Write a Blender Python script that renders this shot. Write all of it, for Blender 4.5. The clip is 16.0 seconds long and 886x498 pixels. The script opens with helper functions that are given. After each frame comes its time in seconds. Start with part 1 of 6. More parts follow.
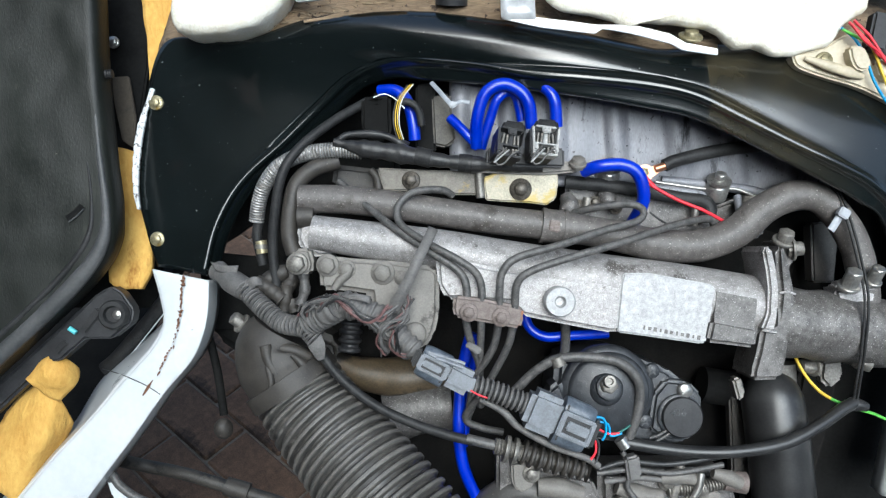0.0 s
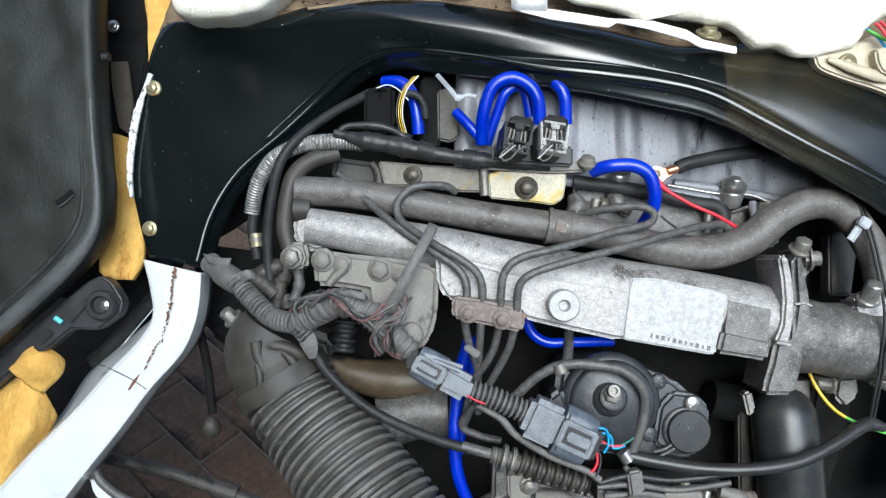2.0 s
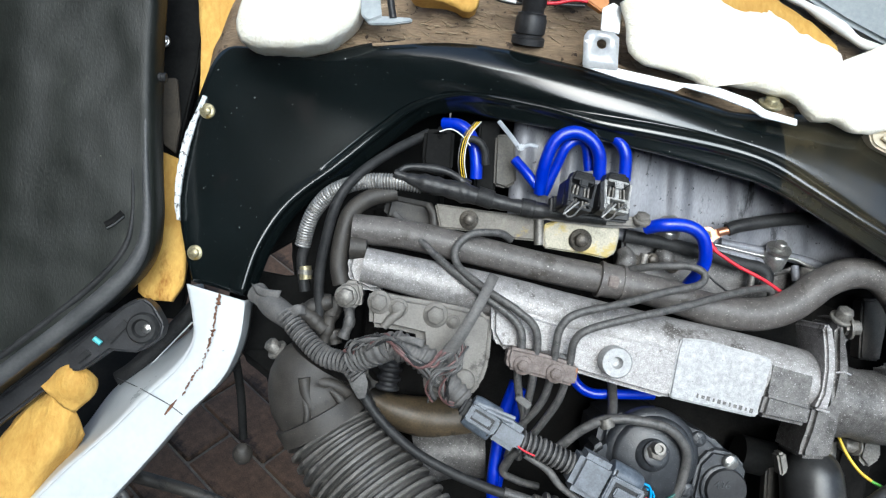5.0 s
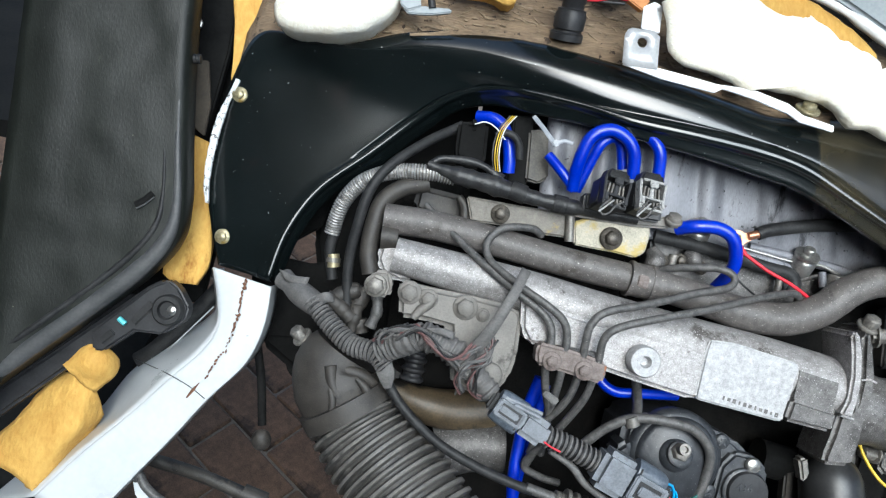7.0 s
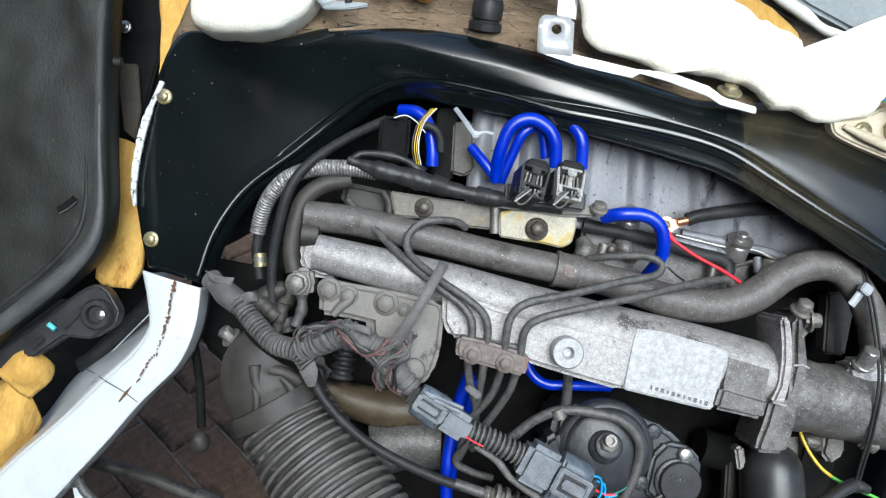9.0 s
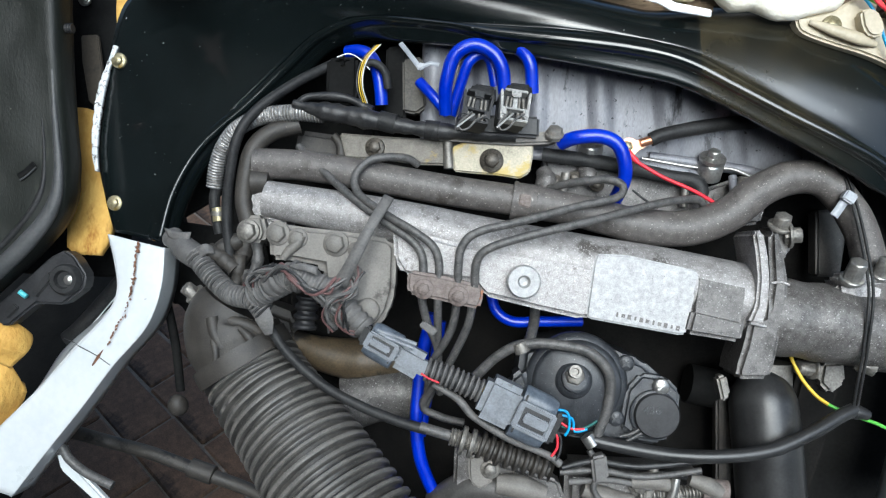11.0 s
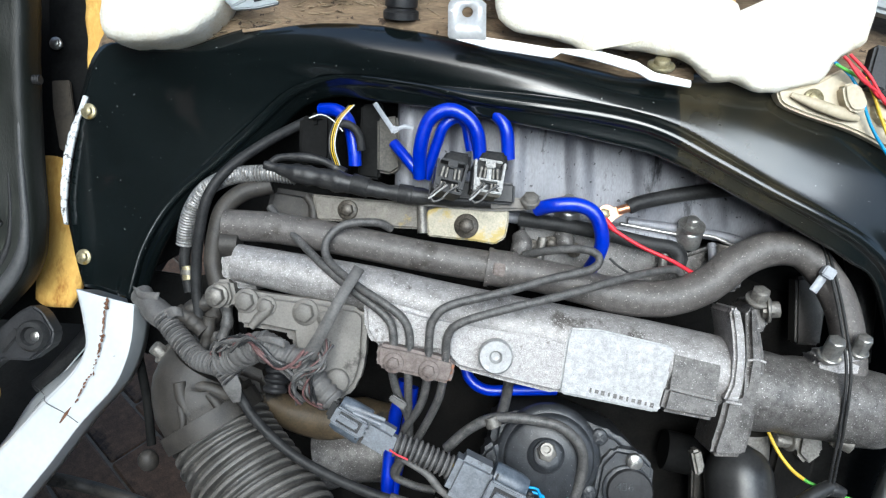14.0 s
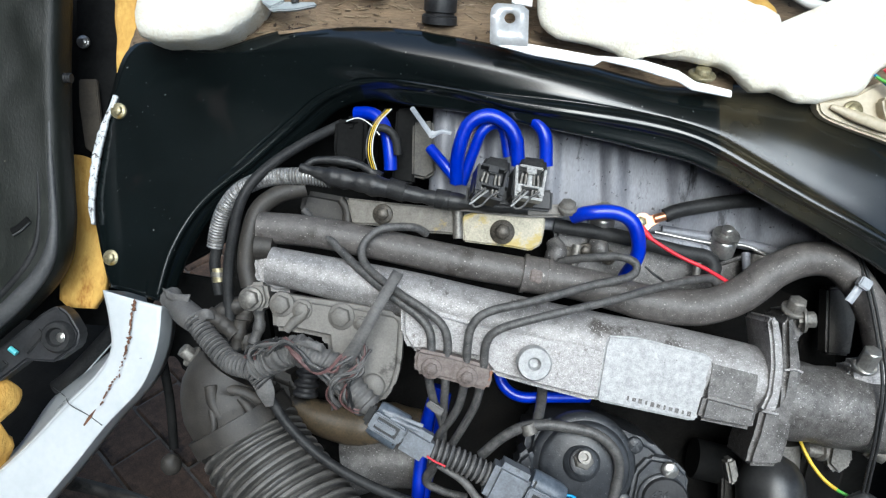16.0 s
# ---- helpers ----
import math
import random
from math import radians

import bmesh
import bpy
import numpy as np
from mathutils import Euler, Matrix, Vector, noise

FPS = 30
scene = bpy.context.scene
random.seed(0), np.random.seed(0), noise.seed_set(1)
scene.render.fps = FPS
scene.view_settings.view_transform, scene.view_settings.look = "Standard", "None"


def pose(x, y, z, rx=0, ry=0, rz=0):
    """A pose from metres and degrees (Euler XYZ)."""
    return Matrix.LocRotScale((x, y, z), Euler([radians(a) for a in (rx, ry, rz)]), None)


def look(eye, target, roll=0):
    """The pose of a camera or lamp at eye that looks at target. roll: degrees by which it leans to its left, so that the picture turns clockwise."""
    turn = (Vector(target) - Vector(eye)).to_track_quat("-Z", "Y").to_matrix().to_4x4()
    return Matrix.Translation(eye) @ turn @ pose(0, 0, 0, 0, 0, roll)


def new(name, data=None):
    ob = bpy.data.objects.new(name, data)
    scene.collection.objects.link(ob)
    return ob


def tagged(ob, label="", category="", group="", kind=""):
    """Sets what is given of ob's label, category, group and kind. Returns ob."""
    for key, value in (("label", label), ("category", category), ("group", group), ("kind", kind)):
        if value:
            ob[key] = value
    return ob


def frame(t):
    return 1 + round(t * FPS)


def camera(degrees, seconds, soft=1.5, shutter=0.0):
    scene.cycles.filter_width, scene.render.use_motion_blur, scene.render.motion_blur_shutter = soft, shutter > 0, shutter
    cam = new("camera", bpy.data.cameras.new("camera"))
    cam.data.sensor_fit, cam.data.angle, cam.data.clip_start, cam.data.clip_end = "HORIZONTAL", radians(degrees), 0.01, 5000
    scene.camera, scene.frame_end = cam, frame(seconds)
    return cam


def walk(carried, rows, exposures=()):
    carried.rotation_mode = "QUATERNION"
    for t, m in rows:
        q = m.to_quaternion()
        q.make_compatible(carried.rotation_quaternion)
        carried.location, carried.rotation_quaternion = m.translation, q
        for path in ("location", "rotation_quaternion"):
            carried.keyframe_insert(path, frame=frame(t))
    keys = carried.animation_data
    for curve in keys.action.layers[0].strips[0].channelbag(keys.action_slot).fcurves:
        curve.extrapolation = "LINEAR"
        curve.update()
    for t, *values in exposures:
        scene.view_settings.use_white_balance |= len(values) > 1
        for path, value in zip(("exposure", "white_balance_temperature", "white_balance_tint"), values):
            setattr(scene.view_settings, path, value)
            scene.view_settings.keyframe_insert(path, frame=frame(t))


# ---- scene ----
cam = camera(64.0, 16.0, soft=1.25)
PATH = [
    (0, (0.0377, 0.0848, 1.2033), (0.0178, 1.6467, -0.0457), 1.83),
    (0.5, (0.0400, 0.0848, 1.1720), (0.0127, 1.6678, -0.0500), 4.23),
    (1, (0.0491, 0.0879, 1.1729), (0.0028, 1.6790, -0.0381), 3.03),
    (1.5, (0.0427, 0.0930, 1.1798), (0.0004, 1.6756, -0.0422), 2.66),
    (2, (0.0431, 0.0977, 1.1822), (0.0015, 1.6748, -0.0470), 3.17),
    (2.5, (0.0334, 0.0991, 1.1856), (0.0129, 1.6681, -0.0545), 5.02),
    (3, (0.0119, 0.1111, 1.2034), (0.0119, 1.6714, -0.0478), 5.38),
    (3.5, (0.0197, 0.1091, 1.1991), (0.0084, 1.6719, -0.0490), 5.03),
    (4, (0.0208, 0.1063, 1.1924), (0.0111, 1.6739, -0.0496), 5.24),
    (4.5, (0.0016, 0.1135, 1.2086), (0.0121, 1.6755, -0.0404), 7.24),
    (5, (-0.0298, 0.1165, 1.2121), (0.0197, 1.6860, -0.0265), 8.83),
    (5.2, (-0.0463, 0.1137, 1.2056), (0.0120, 1.6808, -0.0357), 9.85),
    (7.3, (-0.0570, 0.1135, 1.2050), (0.0142, 1.6782, -0.0388), 11.77),
    (7.5, (-0.0533, 0.1155, 1.2118), (0.0329, 1.6899, -0.0187), 12.41),
    (8, (-0.0215, 0.1168, 1.2066), (0.0376, 1.6854, -0.0328), 10.82),
    (8.2, (-0.0117, 0.1209, 1.2081), (0.0371, 1.6878, -0.0338), 10.32),
    (10.3, (0.0683, 0.1163, 1.2035), (0.0165, 1.6717, -0.0527), 4.53),
    (10.5, (0.0801, 0.1081, 1.1876), (0.0045, 1.6675, -0.0625), 3.58),
    (11, (0.0988, 0.1085, 1.1604), (-0.0327, 1.6673, -0.0857), 1.51),
    (11.5, (0.1485, 0.1540, 1.1735), (-0.0407, 1.6876, -0.0963), -2.88),
    (12, (0.1517, 0.1618, 1.1922), (-0.0209, 1.6802, -0.0980), -1.74),
    (12.5, (0.1378, 0.1552, 1.1964), (-0.0102, 1.6864, -0.0818), 0.20),
    (13, (0.1385, 0.1565, 1.1954), (-0.0101, 1.6815, -0.0901), 0.29),
    (13.5, (0.1464, 0.1546, 1.1910), (-0.0122, 1.6913, -0.0792), 0.02),
    (14, (0.1111, 0.1549, 1.1993), (-0.0091, 1.6975, -0.0679), 2.38),
    (14.5, (0.1127, 0.1515, 1.1962), (-0.0013, 1.6960, -0.0694), 2.78),
    (15, (0.0936, 0.1661, 1.2185), (-0.0008, 1.7026, -0.0584), 3.14),
    (15.5, (0.0748, 0.1645, 1.2125), (-0.0039, 1.7063, -0.0589), 3.97),
    (16, (0.0756, 0.1527, 1.1968), (-0.0142, 1.7079, -0.0575), 3.90),
]
walk(cam, [(t, look(eye, target, roll)) for t, eye, target, roll in PATH], exposures=((0.0, 0.62, 5560, 2), (3.0, 0.7, 5560, 2), (5.0, 0.66, 5560, 2), (8.0, 0.66, 5560, 2), (11.0, 0.56, 5560, 2), (12.5, 0.62, 5560, 2), (15.0, 0.7, 5560, 2), (15.5, 0.55, 5560, 2), (16.0, 0.5, 5560, 2)))

# ---- world and light ----
world = bpy.data.worlds.new("sky")
scene.world = world
world.use_nodes = True
wn = world.node_tree.nodes
sky = wn.new("ShaderNodeTexSky")
sky.sky_type, sky.sun_disc = "NISHITA", False
sky.sun_elevation, sky.sun_rotation = radians(53), radians(188)
sky.dust_density, sky.air_density = 7.0, 1.2
world.node_tree.links.new(sky.outputs[0], wn["Background"].inputs[0])
wn["Background"].inputs[1].default_value = 0.15
sun = new("sun", bpy.data.lights.new("sun", "SUN"))
sun.data.energy, sun.data.angle, sun.data.color = 2.8, radians(50), (1.0, 0.985, 0.96)
sun.matrix_basis = look((0.38, -1.4, 3.25), (0.0, 0.6, 0.8))

# The engine bay's own frame, in millimetres: x along the engine, y up its face, z out of it.
BAY = pose(0.0317, 0.5534, 0.8286, 51.34, -1.43, 1.87)
UP = BAY.to_3x3().inverted() @ Vector((0, 0, 1))


# ---- materials ----
def material(name, c1, c2, rough=0.5, metal=0.0, scale=60.0, bump=0.2, fine=400.0, spots=None, spot_at=0.62, spot_scale=25.0,
             coat=0.0, contrast=0.25, rough_var=0.15, bump_dist=0.0006, spec=0.5, flecks=None, fleck_at=0.66, fleck_scale=550.0, stretch=None):
    m = bpy.data.materials.new(name)
    m.use_nodes = True
    n, l = m.node_tree.nodes, m.node_tree.links
    b = n["Principled BSDF"]
    co = n.new("ShaderNodeTexCoord")
    where = co.outputs["Object"]
    if stretch:
        mp = n.new("ShaderNodeMapping")
        mp.inputs["Scale"].default_value = stretch
        l.new(where, mp.inputs[0])
        where = mp.outputs[0]
    a = n.new("ShaderNodeTexNoise")
    a.inputs["Scale"].default_value, a.inputs["Detail"].default_value, a.inputs["Roughness"].default_value = scale, 8, 0.65
    f = n.new("ShaderNodeTexNoise")
    f.inputs["Scale"].default_value, f.inputs["Detail"].default_value = fine, 4
    l.new(where, a.inputs[0])
    l.new(where, f.inputs[0])
    r = n.new("ShaderNodeValToRGB")
    r.color_ramp.elements[0].position, r.color_ramp.elements[1].position = 0.5 - contrast / 2, 0.5 + contrast / 2
    r.color_ramp.elements[0].color, r.color_ramp.elements[1].color = (*c1, 1), (*c2, 1)
    add = n.new("ShaderNodeMath")
    add.operation = "MULTIPLY_ADD"
    add.inputs[1].default_value, add.inputs[2].default_value = 0.35, 0.0
    l.new(f.outputs[0], add.inputs[0])
    add2 = n.new("ShaderNodeMath")
    add2.operation = "MULTIPLY_ADD"
    add2.inputs[1].default_value = 0.65
    l.new(a.outputs[0], add2.inputs[0])
    l.new(add.outputs[0], add2.inputs[2])
    l.new(add2.outputs[0], r.inputs[0])
    colour = r.outputs[0]
    if spots:
        s = n.new("ShaderNodeTexNoise")
        s.inputs["Scale"].default_value, s.inputs["Detail"].default_value, s.inputs["Roughness"].default_value = spot_scale, 6, 0.7
        l.new(where, s.inputs[0])
        k = n.new("ShaderNodeValToRGB")
        k.color_ramp.elements[0].position, k.color_ramp.elements[1].position = spot_at, spot_at + 0.07
        l.new(s.outputs[0], k.inputs[0])
        mix = n.new("ShaderNodeMix")
        mix.data_type = "RGBA"
        l.new(k.outputs[0], mix.inputs[0])
        l.new(colour, mix.inputs[6])
        mix.inputs[7].default_value = (*spots, 1)
        colour = mix.outputs[2]
    if flecks:
        g = n.new("ShaderNodeTexNoise")
        g.inputs["Scale"].default_value, g.inputs["Detail"].default_value, g.inputs["Roughness"].default_value = fleck_scale, 3, 0.6
        l.new(co.outputs["Object"], g.inputs[0])
        gk = n.new("ShaderNodeValToRGB")
        gk.color_ramp.elements[0].position, gk.color_ramp.elements[1].position = fleck_at, fleck_at + 0.05
        l.new(g.outputs[0], gk.inputs[0])
        gm = n.new("ShaderNodeMix")
        gm.data_type = "RGBA"
        l.new(gk.outputs[0], gm.inputs[0])
        l.new(colour, gm.inputs[6])
        gm.inputs[7].default_value = (*flecks, 1)
        colour = gm.outputs[2]
    l.new(colour, b.inputs["Base Color"])
    mr = n.new("ShaderNodeMapRange")
    mr.inputs[3].default_value, mr.inputs[4].default_value = max(0.03, rough - rough_var), min(1, rough + rough_var)
    l.new(a.outputs[0], mr.inputs[0])
    l.new(mr.outputs[0], b.inputs["Roughness"])
    b.inputs["Metallic"].default_value, b.inputs["Coat Weight"].default_value = metal, coat
    b.inputs["Coat Roughness"].default_value = 0.06
    b.inputs["Specular IOR Level"].default_value = spec
    if bump:
        u = n.new("ShaderNodeBump")
        u.inputs["Strength"].default_value, u.inputs["Distance"].default_value = bump, bump_dist
        l.new(add2.outputs[0], u.inputs["Height"])
        l.new(u.outputs[0], b.inputs["Normal"])
    return m


ALU = material("cast_aluminium", (0.19, 0.178, 0.172), (0.47, 0.455, 0.45), 0.46, 0.2, 300, 1.0, 1200, (0.15, 0.136, 0.128), 0.6, 85, contrast=0.3, flecks=(0.62, 0.61, 0.6), fleck_at=0.61, fleck_scale=750)
ALU_DIRTY = material("dirty_cast_aluminium", (0.026, 0.023, 0.021), (0.19, 0.18, 0.172), 0.45, 0.2, 170, 1.0, 1100, (0.04, 0.036, 0.033), 0.54, 20, contrast=0.4, flecks=(0.4, 0.39, 0.385), fleck_at=0.63, fleck_scale=800)
ALU_MID = material("greasy_cast_aluminium", (0.12, 0.111, 0.106), (0.4, 0.385, 0.378), 0.46, 0.2, 160, 1.0, 1100, (0.09, 0.081, 0.074), 0.58, 30, contrast=0.4, flecks=(0.52, 0.51, 0.505), fleck_at=0.6, fleck_scale=800)
COVER = material("grey_valve_cover_metal", (0.095, 0.096, 0.108), (0.25, 0.253, 0.278), 0.44, 0.1, 40, 0.5, 900, (0.04, 0.04, 0.045), 0.6, 45, contrast=0.45, flecks=(0.025, 0.025, 0.026), fleck_at=0.65, fleck_scale=220, stretch=(1, 0.3, 1))
PLATE = material("dull_grey_plate", (0.1, 0.093, 0.082), (0.22, 0.205, 0.185), 0.6, 0.1, 50, 0.5, 800, (0.055, 0.05, 0.043), 0.62, 34, contrast=0.4)
LABEL = material("pale_cast_pad", (0.26, 0.26, 0.262), (0.46, 0.46, 0.46), 0.5, 0.1, 220, 0.9, 1100, (0.15, 0.145, 0.14), 0.66, 60, flecks=(0.12, 0.115, 0.11), fleck_at=0.67)
STEEL = material("bright_steel", (0.3, 0.29, 0.27), (0.55, 0.54, 0.51), 0.32, 0.85, 60, 0.2, 600)
BRAID = material("bright_conduit", (0.2, 0.195, 0.19), (0.5, 0.49, 0.48), 0.35, 0.5, 200, 0.3, 800, (0.12, 0.11, 0.1), 0.6, 60)
DULL_STEEL = material("dull_steel", (0.11, 0.102, 0.09), (0.27, 0.255, 0.23), 0.5, 0.5, 70, 0.3, 600, (0.15, 0.1, 0.06), 0.66, 60)
OLD_BOLT = material("browned_bolt_steel", (0.03, 0.026, 0.021), (0.12, 0.105, 0.085), 0.42, 0.4, 90, 0.4, 700, (0.2, 0.17, 0.12), 0.64, 80)
TIE = material("grey_nylon", (0.24, 0.255, 0.28), (0.38, 0.4, 0.43), 0.4, 0, 80, 0.2, 500)
ZINC = material("yellow_zinc_plate", (0.2, 0.17, 0.085), (0.42, 0.38, 0.25), 0.4, 0.5, 80, 0.3, 700, (0.26, 0.18, 0.045), 0.55, 50)
PIPE = material("dusty_grey_pipe", (0.045, 0.04, 0.037), (0.152, 0.139, 0.13), 0.5, 0.0, 150, 0.8, 1100, (0.05, 0.043, 0.037), 0.58, 34, contrast=0.4, flecks=(0.36, 0.34, 0.31), fleck_at=0.64, fleck_scale=620)
LINE = material("dusty_fuel_line", (0.04, 0.039, 0.038), (0.12, 0.115, 0.11), 0.5, 0.1, 200, 0.5, 900, flecks=(0.25, 0.24, 0.22), fleck_at=0.68)
CLAMP = material("rusty_clamp_steel", (0.09, 0.07, 0.06), (0.21, 0.175, 0.16), 0.65, 0.1, 200, 0.6, 900, (0.26, 0.11, 0.055), 0.64, 60)
GRIME = material("grimy_brown_rubber", (0.012, 0.0108, 0.0095), (0.06, 0.053, 0.045), 0.58, 0, 70, 0.8, 900, (0.009, 0.009, 0.0085), 0.57, 30, contrast=0.4, flecks=(0.16, 0.145, 0.13), fleck_at=0.69)
GLOSSY = material("smooth_black_rubber", (0.012, 0.012, 0.0125), (0.03, 0.03, 0.03), 0.36, 0, 40, 0.25, 500, (0.05, 0.049, 0.047), 0.6, 22)
RUBBER = material("black_rubber", (0.012, 0.012, 0.0125), (0.034, 0.034, 0.034), 0.5, 0, 80, 0.4, 600, spec=0.22)
DUSTY = material("dusty_black_rubber", (0.014, 0.014, 0.0135), (0.09, 0.084, 0.077), 0.42, 0, 40, 0.5, 800, (0.15, 0.14, 0.127), 0.62, 16, contrast=0.4, flecks=(0.25, 0.235, 0.215), fleck_at=0.7)
RIDGE_DUST = material("worn_dusty_ridge", (0.04, 0.038, 0.034), (0.19, 0.178, 0.162), 0.5, 0, 36, 0.5, 800, (0.02, 0.02, 0.019), 0.57, 10, contrast=0.5)
TAPE = material("dusty_black_tape", (0.01, 0.01, 0.011), (0.038, 0.0375, 0.037), 0.4, 0, 150, 0.7, 800, (0.1, 0.098, 0.094), 0.66, 70, spec=0.4)
LOOM = material("grey_loom_plastic", (0.06, 0.058, 0.056), (0.16, 0.153, 0.146), 0.6, 0, 110, 0.6, 700, contrast=0.35)
PLASTIC = material("black_plastic", (0.012, 0.012, 0.013), (0.032, 0.032, 0.034), 0.45, 0, 90, 0.4, 600, spec=0.35)
GREYPLASTIC = material("slate_connector_plastic", (0.1, 0.108, 0.12), (0.19, 0.205, 0.23), 0.4, 0, 120, 0.4, 800, (0.035, 0.036, 0.04), 0.63, 60, spec=0.5)
SLATE = material("dark_slate_plastic", (0.045, 0.055, 0.07), (0.115, 0.135, 0.165), 0.36, 0, 120, 0.4, 800, (0.025, 0.026, 0.03), 0.64, 90)
CLEAR = material("translucent_grey_plastic", (0.22, 0.218, 0.21), (0.46, 0.455, 0.44), 0.3, 0, 160, 0.3, 700, (0.1, 0.095, 0.088), 0.6, 110)
PUMP = material("oily_black_casting", (0.012, 0.013, 0.0145), (0.05, 0.053, 0.059), 0.36, 0.05, 120, 0.9, 1000, (0.085, 0.085, 0.084), 0.66, 70, contrast=0.4, flecks=(0.24, 0.24, 0.235), fleck_at=0.67)
# Near-black castings: the depth's shade is put into their colour.
DARK = material("shade_black_casting", (0.003, 0.003, 0.0028), (0.012, 0.011, 0.01), 0.8, 0.0, 60, 0.6, 500, spec=0.1)
# Shade as a colour, for closing sheets and parts that lie in the dark.
SHADE = material("shade_black", (0.004, 0.004, 0.004), (0.012, 0.012, 0.0115), 0.8, 0.0, 30, 0.4, 300, spec=0.1)
BROWN = material("brown_grimy_pipe", (0.02, 0.016, 0.012), (0.15, 0.11, 0.062), 0.45, 0.05, 40, 0.4, 600, (0.014, 0.012, 0.01), 0.52, 18, contrast=0.45)
BLUE = material("blue_silicone_hose", (0.0, 0.014, 0.36), (0.003, 0.032, 0.5), 0.34, 0, 30, 0.05, 300, coat=0.2)
RED = material("red_wire_sleeve", (0.55, 0.015, 0.03), (0.7, 0.03, 0.05), 0.4, 0, 50, 0.05, 300)
YELLOW = material("yellow_wire_sleeve", (0.6, 0.4, 0.02), (0.75, 0.52, 0.04), 0.4, 0, 50, 0.05, 300)
MAROON = material("faded_maroon_sleeve", (0.07, 0.032, 0.03), (0.16, 0.085, 0.08), 0.55, 0, 80, 0.2, 400)
TEAL = material("teal_wire_sleeve", (0.01, 0.08, 0.07), (0.02, 0.14, 0.12), 0.4, 0, 50, 0.05, 300)
GREEN = material("green_wire_sleeve", (0.1, 0.42, 0.05), (0.16, 0.55, 0.08), 0.4, 0, 50, 0.05, 300)
CYAN = material("blue_wire_sleeve", (0.01, 0.22, 0.5), (0.02, 0.32, 0.62), 0.4, 0, 50, 0.05, 300)
ORANGE = material("orange_relay_plastic", (0.5, 0.18, 0.03), (0.62, 0.26, 0.06), 0.5, 0, 50, 0.05, 300)
WHITE = material("white_plastic", (0.7, 0.7, 0.68), (0.8, 0.8, 0.78), 0.4, 0, 50, 0.05, 300)
COPPER = material("copper_lug", (0.45, 0.2, 0.11), (0.6, 0.33, 0.2), 0.35, 0.8, 60, 0.2, 400)
PAINT = material("black_gloss_paint", (0.0028, 0.0044, 0.0045), (0.0052, 0.0078, 0.0082), 0.2, 0.0, 14, 0.16, 120, (0.011, 0.0108, 0.0105), 0.62, 18, coat=0.8, rough_var=0.04, spec=0.3, flecks=(0.4, 0.4, 0.38), fleck_at=0.72, fleck_scale=330)
# A dull olive tint is mixed into the paint on the right shoulder, with a sharp end.
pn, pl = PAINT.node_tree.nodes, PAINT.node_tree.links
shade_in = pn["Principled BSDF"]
olive_co, olive_sep = pn.new("ShaderNodeTexCoord"), pn.new("ShaderNodeSeparateXYZ")
pl.new(olive_co.outputs["Object"], olive_sep.inputs[0])
olive_noise = pn.new("ShaderNodeTexNoise")
olive_noise.inputs["Scale"].default_value, olive_noise.inputs["Detail"].default_value = 38, 6
pl.new(olive_co.outputs["Object"], olive_noise.inputs[0])


def olive_step(source, a, b, lo, hi):
    m = pn.new("ShaderNodeMapRange")
    m.interpolation_type = "SMOOTHSTEP"
    for k, v in enumerate((a, b, lo, hi), 1):
        m.inputs[k].default_value = v
    pl.new(source, m.inputs[0])
    return m.outputs[0]


def olive_times(a, b):
    m = pn.new("ShaderNodeMath")
    m.operation = "MULTIPLY"
    pl.new(a, m.inputs[0])
    pl.new(b, m.inputs[1])
    return m.outputs[0]


olive_mask = olive_times(olive_step(olive_sep.outputs[0], 0.112, 0.115, 0, 1), olive_step(olive_sep.outputs[0], 0.13, 0.26, 1, 0))
olive_mask = olive_times(olive_mask, olive_step(olive_noise.outputs[0], 0.3, 0.7, 0.35, 1.0))
olive_mix = pn.new("ShaderNodeMix")
olive_mix.data_type = "RGBA"
pl.new(olive_mask, olive_mix.inputs[0])
pl.new(shade_in.inputs["Base Color"].links[0].from_socket, olive_mix.inputs[6])
olive_mix.inputs[7].default_value = (0.034, 0.029, 0.017, 1)
pl.new(olive_mix.outputs[2], shade_in.inputs["Base Color"])
shade_in.inputs["Coat Roughness"].default_value = 0.15
WPAINT = material("white_body_paint", (0.52, 0.545, 0.55), (0.59, 0.605, 0.61), 0.32, 0.0, 20, 0.08, 200, coat=0.2, flecks=(0.07, 0.055, 0.04), fleck_at=0.73, fleck_scale=110)
CHIP = material("chipped_white_paint", (0.5, 0.52, 0.52), (0.72, 0.73, 0.73), 0.5, 0.0, 60, 0.5, 300, (0.05, 0.045, 0.04), 0.53, 200)
RUST = material("rust_streak", (0.07, 0.03, 0.016), (0.2, 0.095, 0.05), 0.9, 0, 200, 0.6, 700)
CARPET = material("black_fabric_lining", (0.002, 0.0028, 0.0022), (0.014, 0.0162, 0.0125), 0.5, 0, 45, 1.0, 900, (0.03, 0.033, 0.025), 0.66, 26, contrast=0.5, spec=0.3, flecks=(0.12, 0.12, 0.09), fleck_at=0.73, fleck_scale=240, stretch=(1, 0.35, 1))
SEAL = material("grey_rubber_seal", (0.03, 0.032, 0.033), (0.07, 0.07, 0.07), 0.55, 0, 30, 0.25, 400)
FOAM = material("yellow_foam", (0.42, 0.2, 0.025), (0.72, 0.47, 0.12), 0.8, 0, 26, 0.9, 300, (0.3, 0.125, 0.014), 0.6, 14, bump_dist=0.004, contrast=0.5, stretch=(1, 0.5, 1))
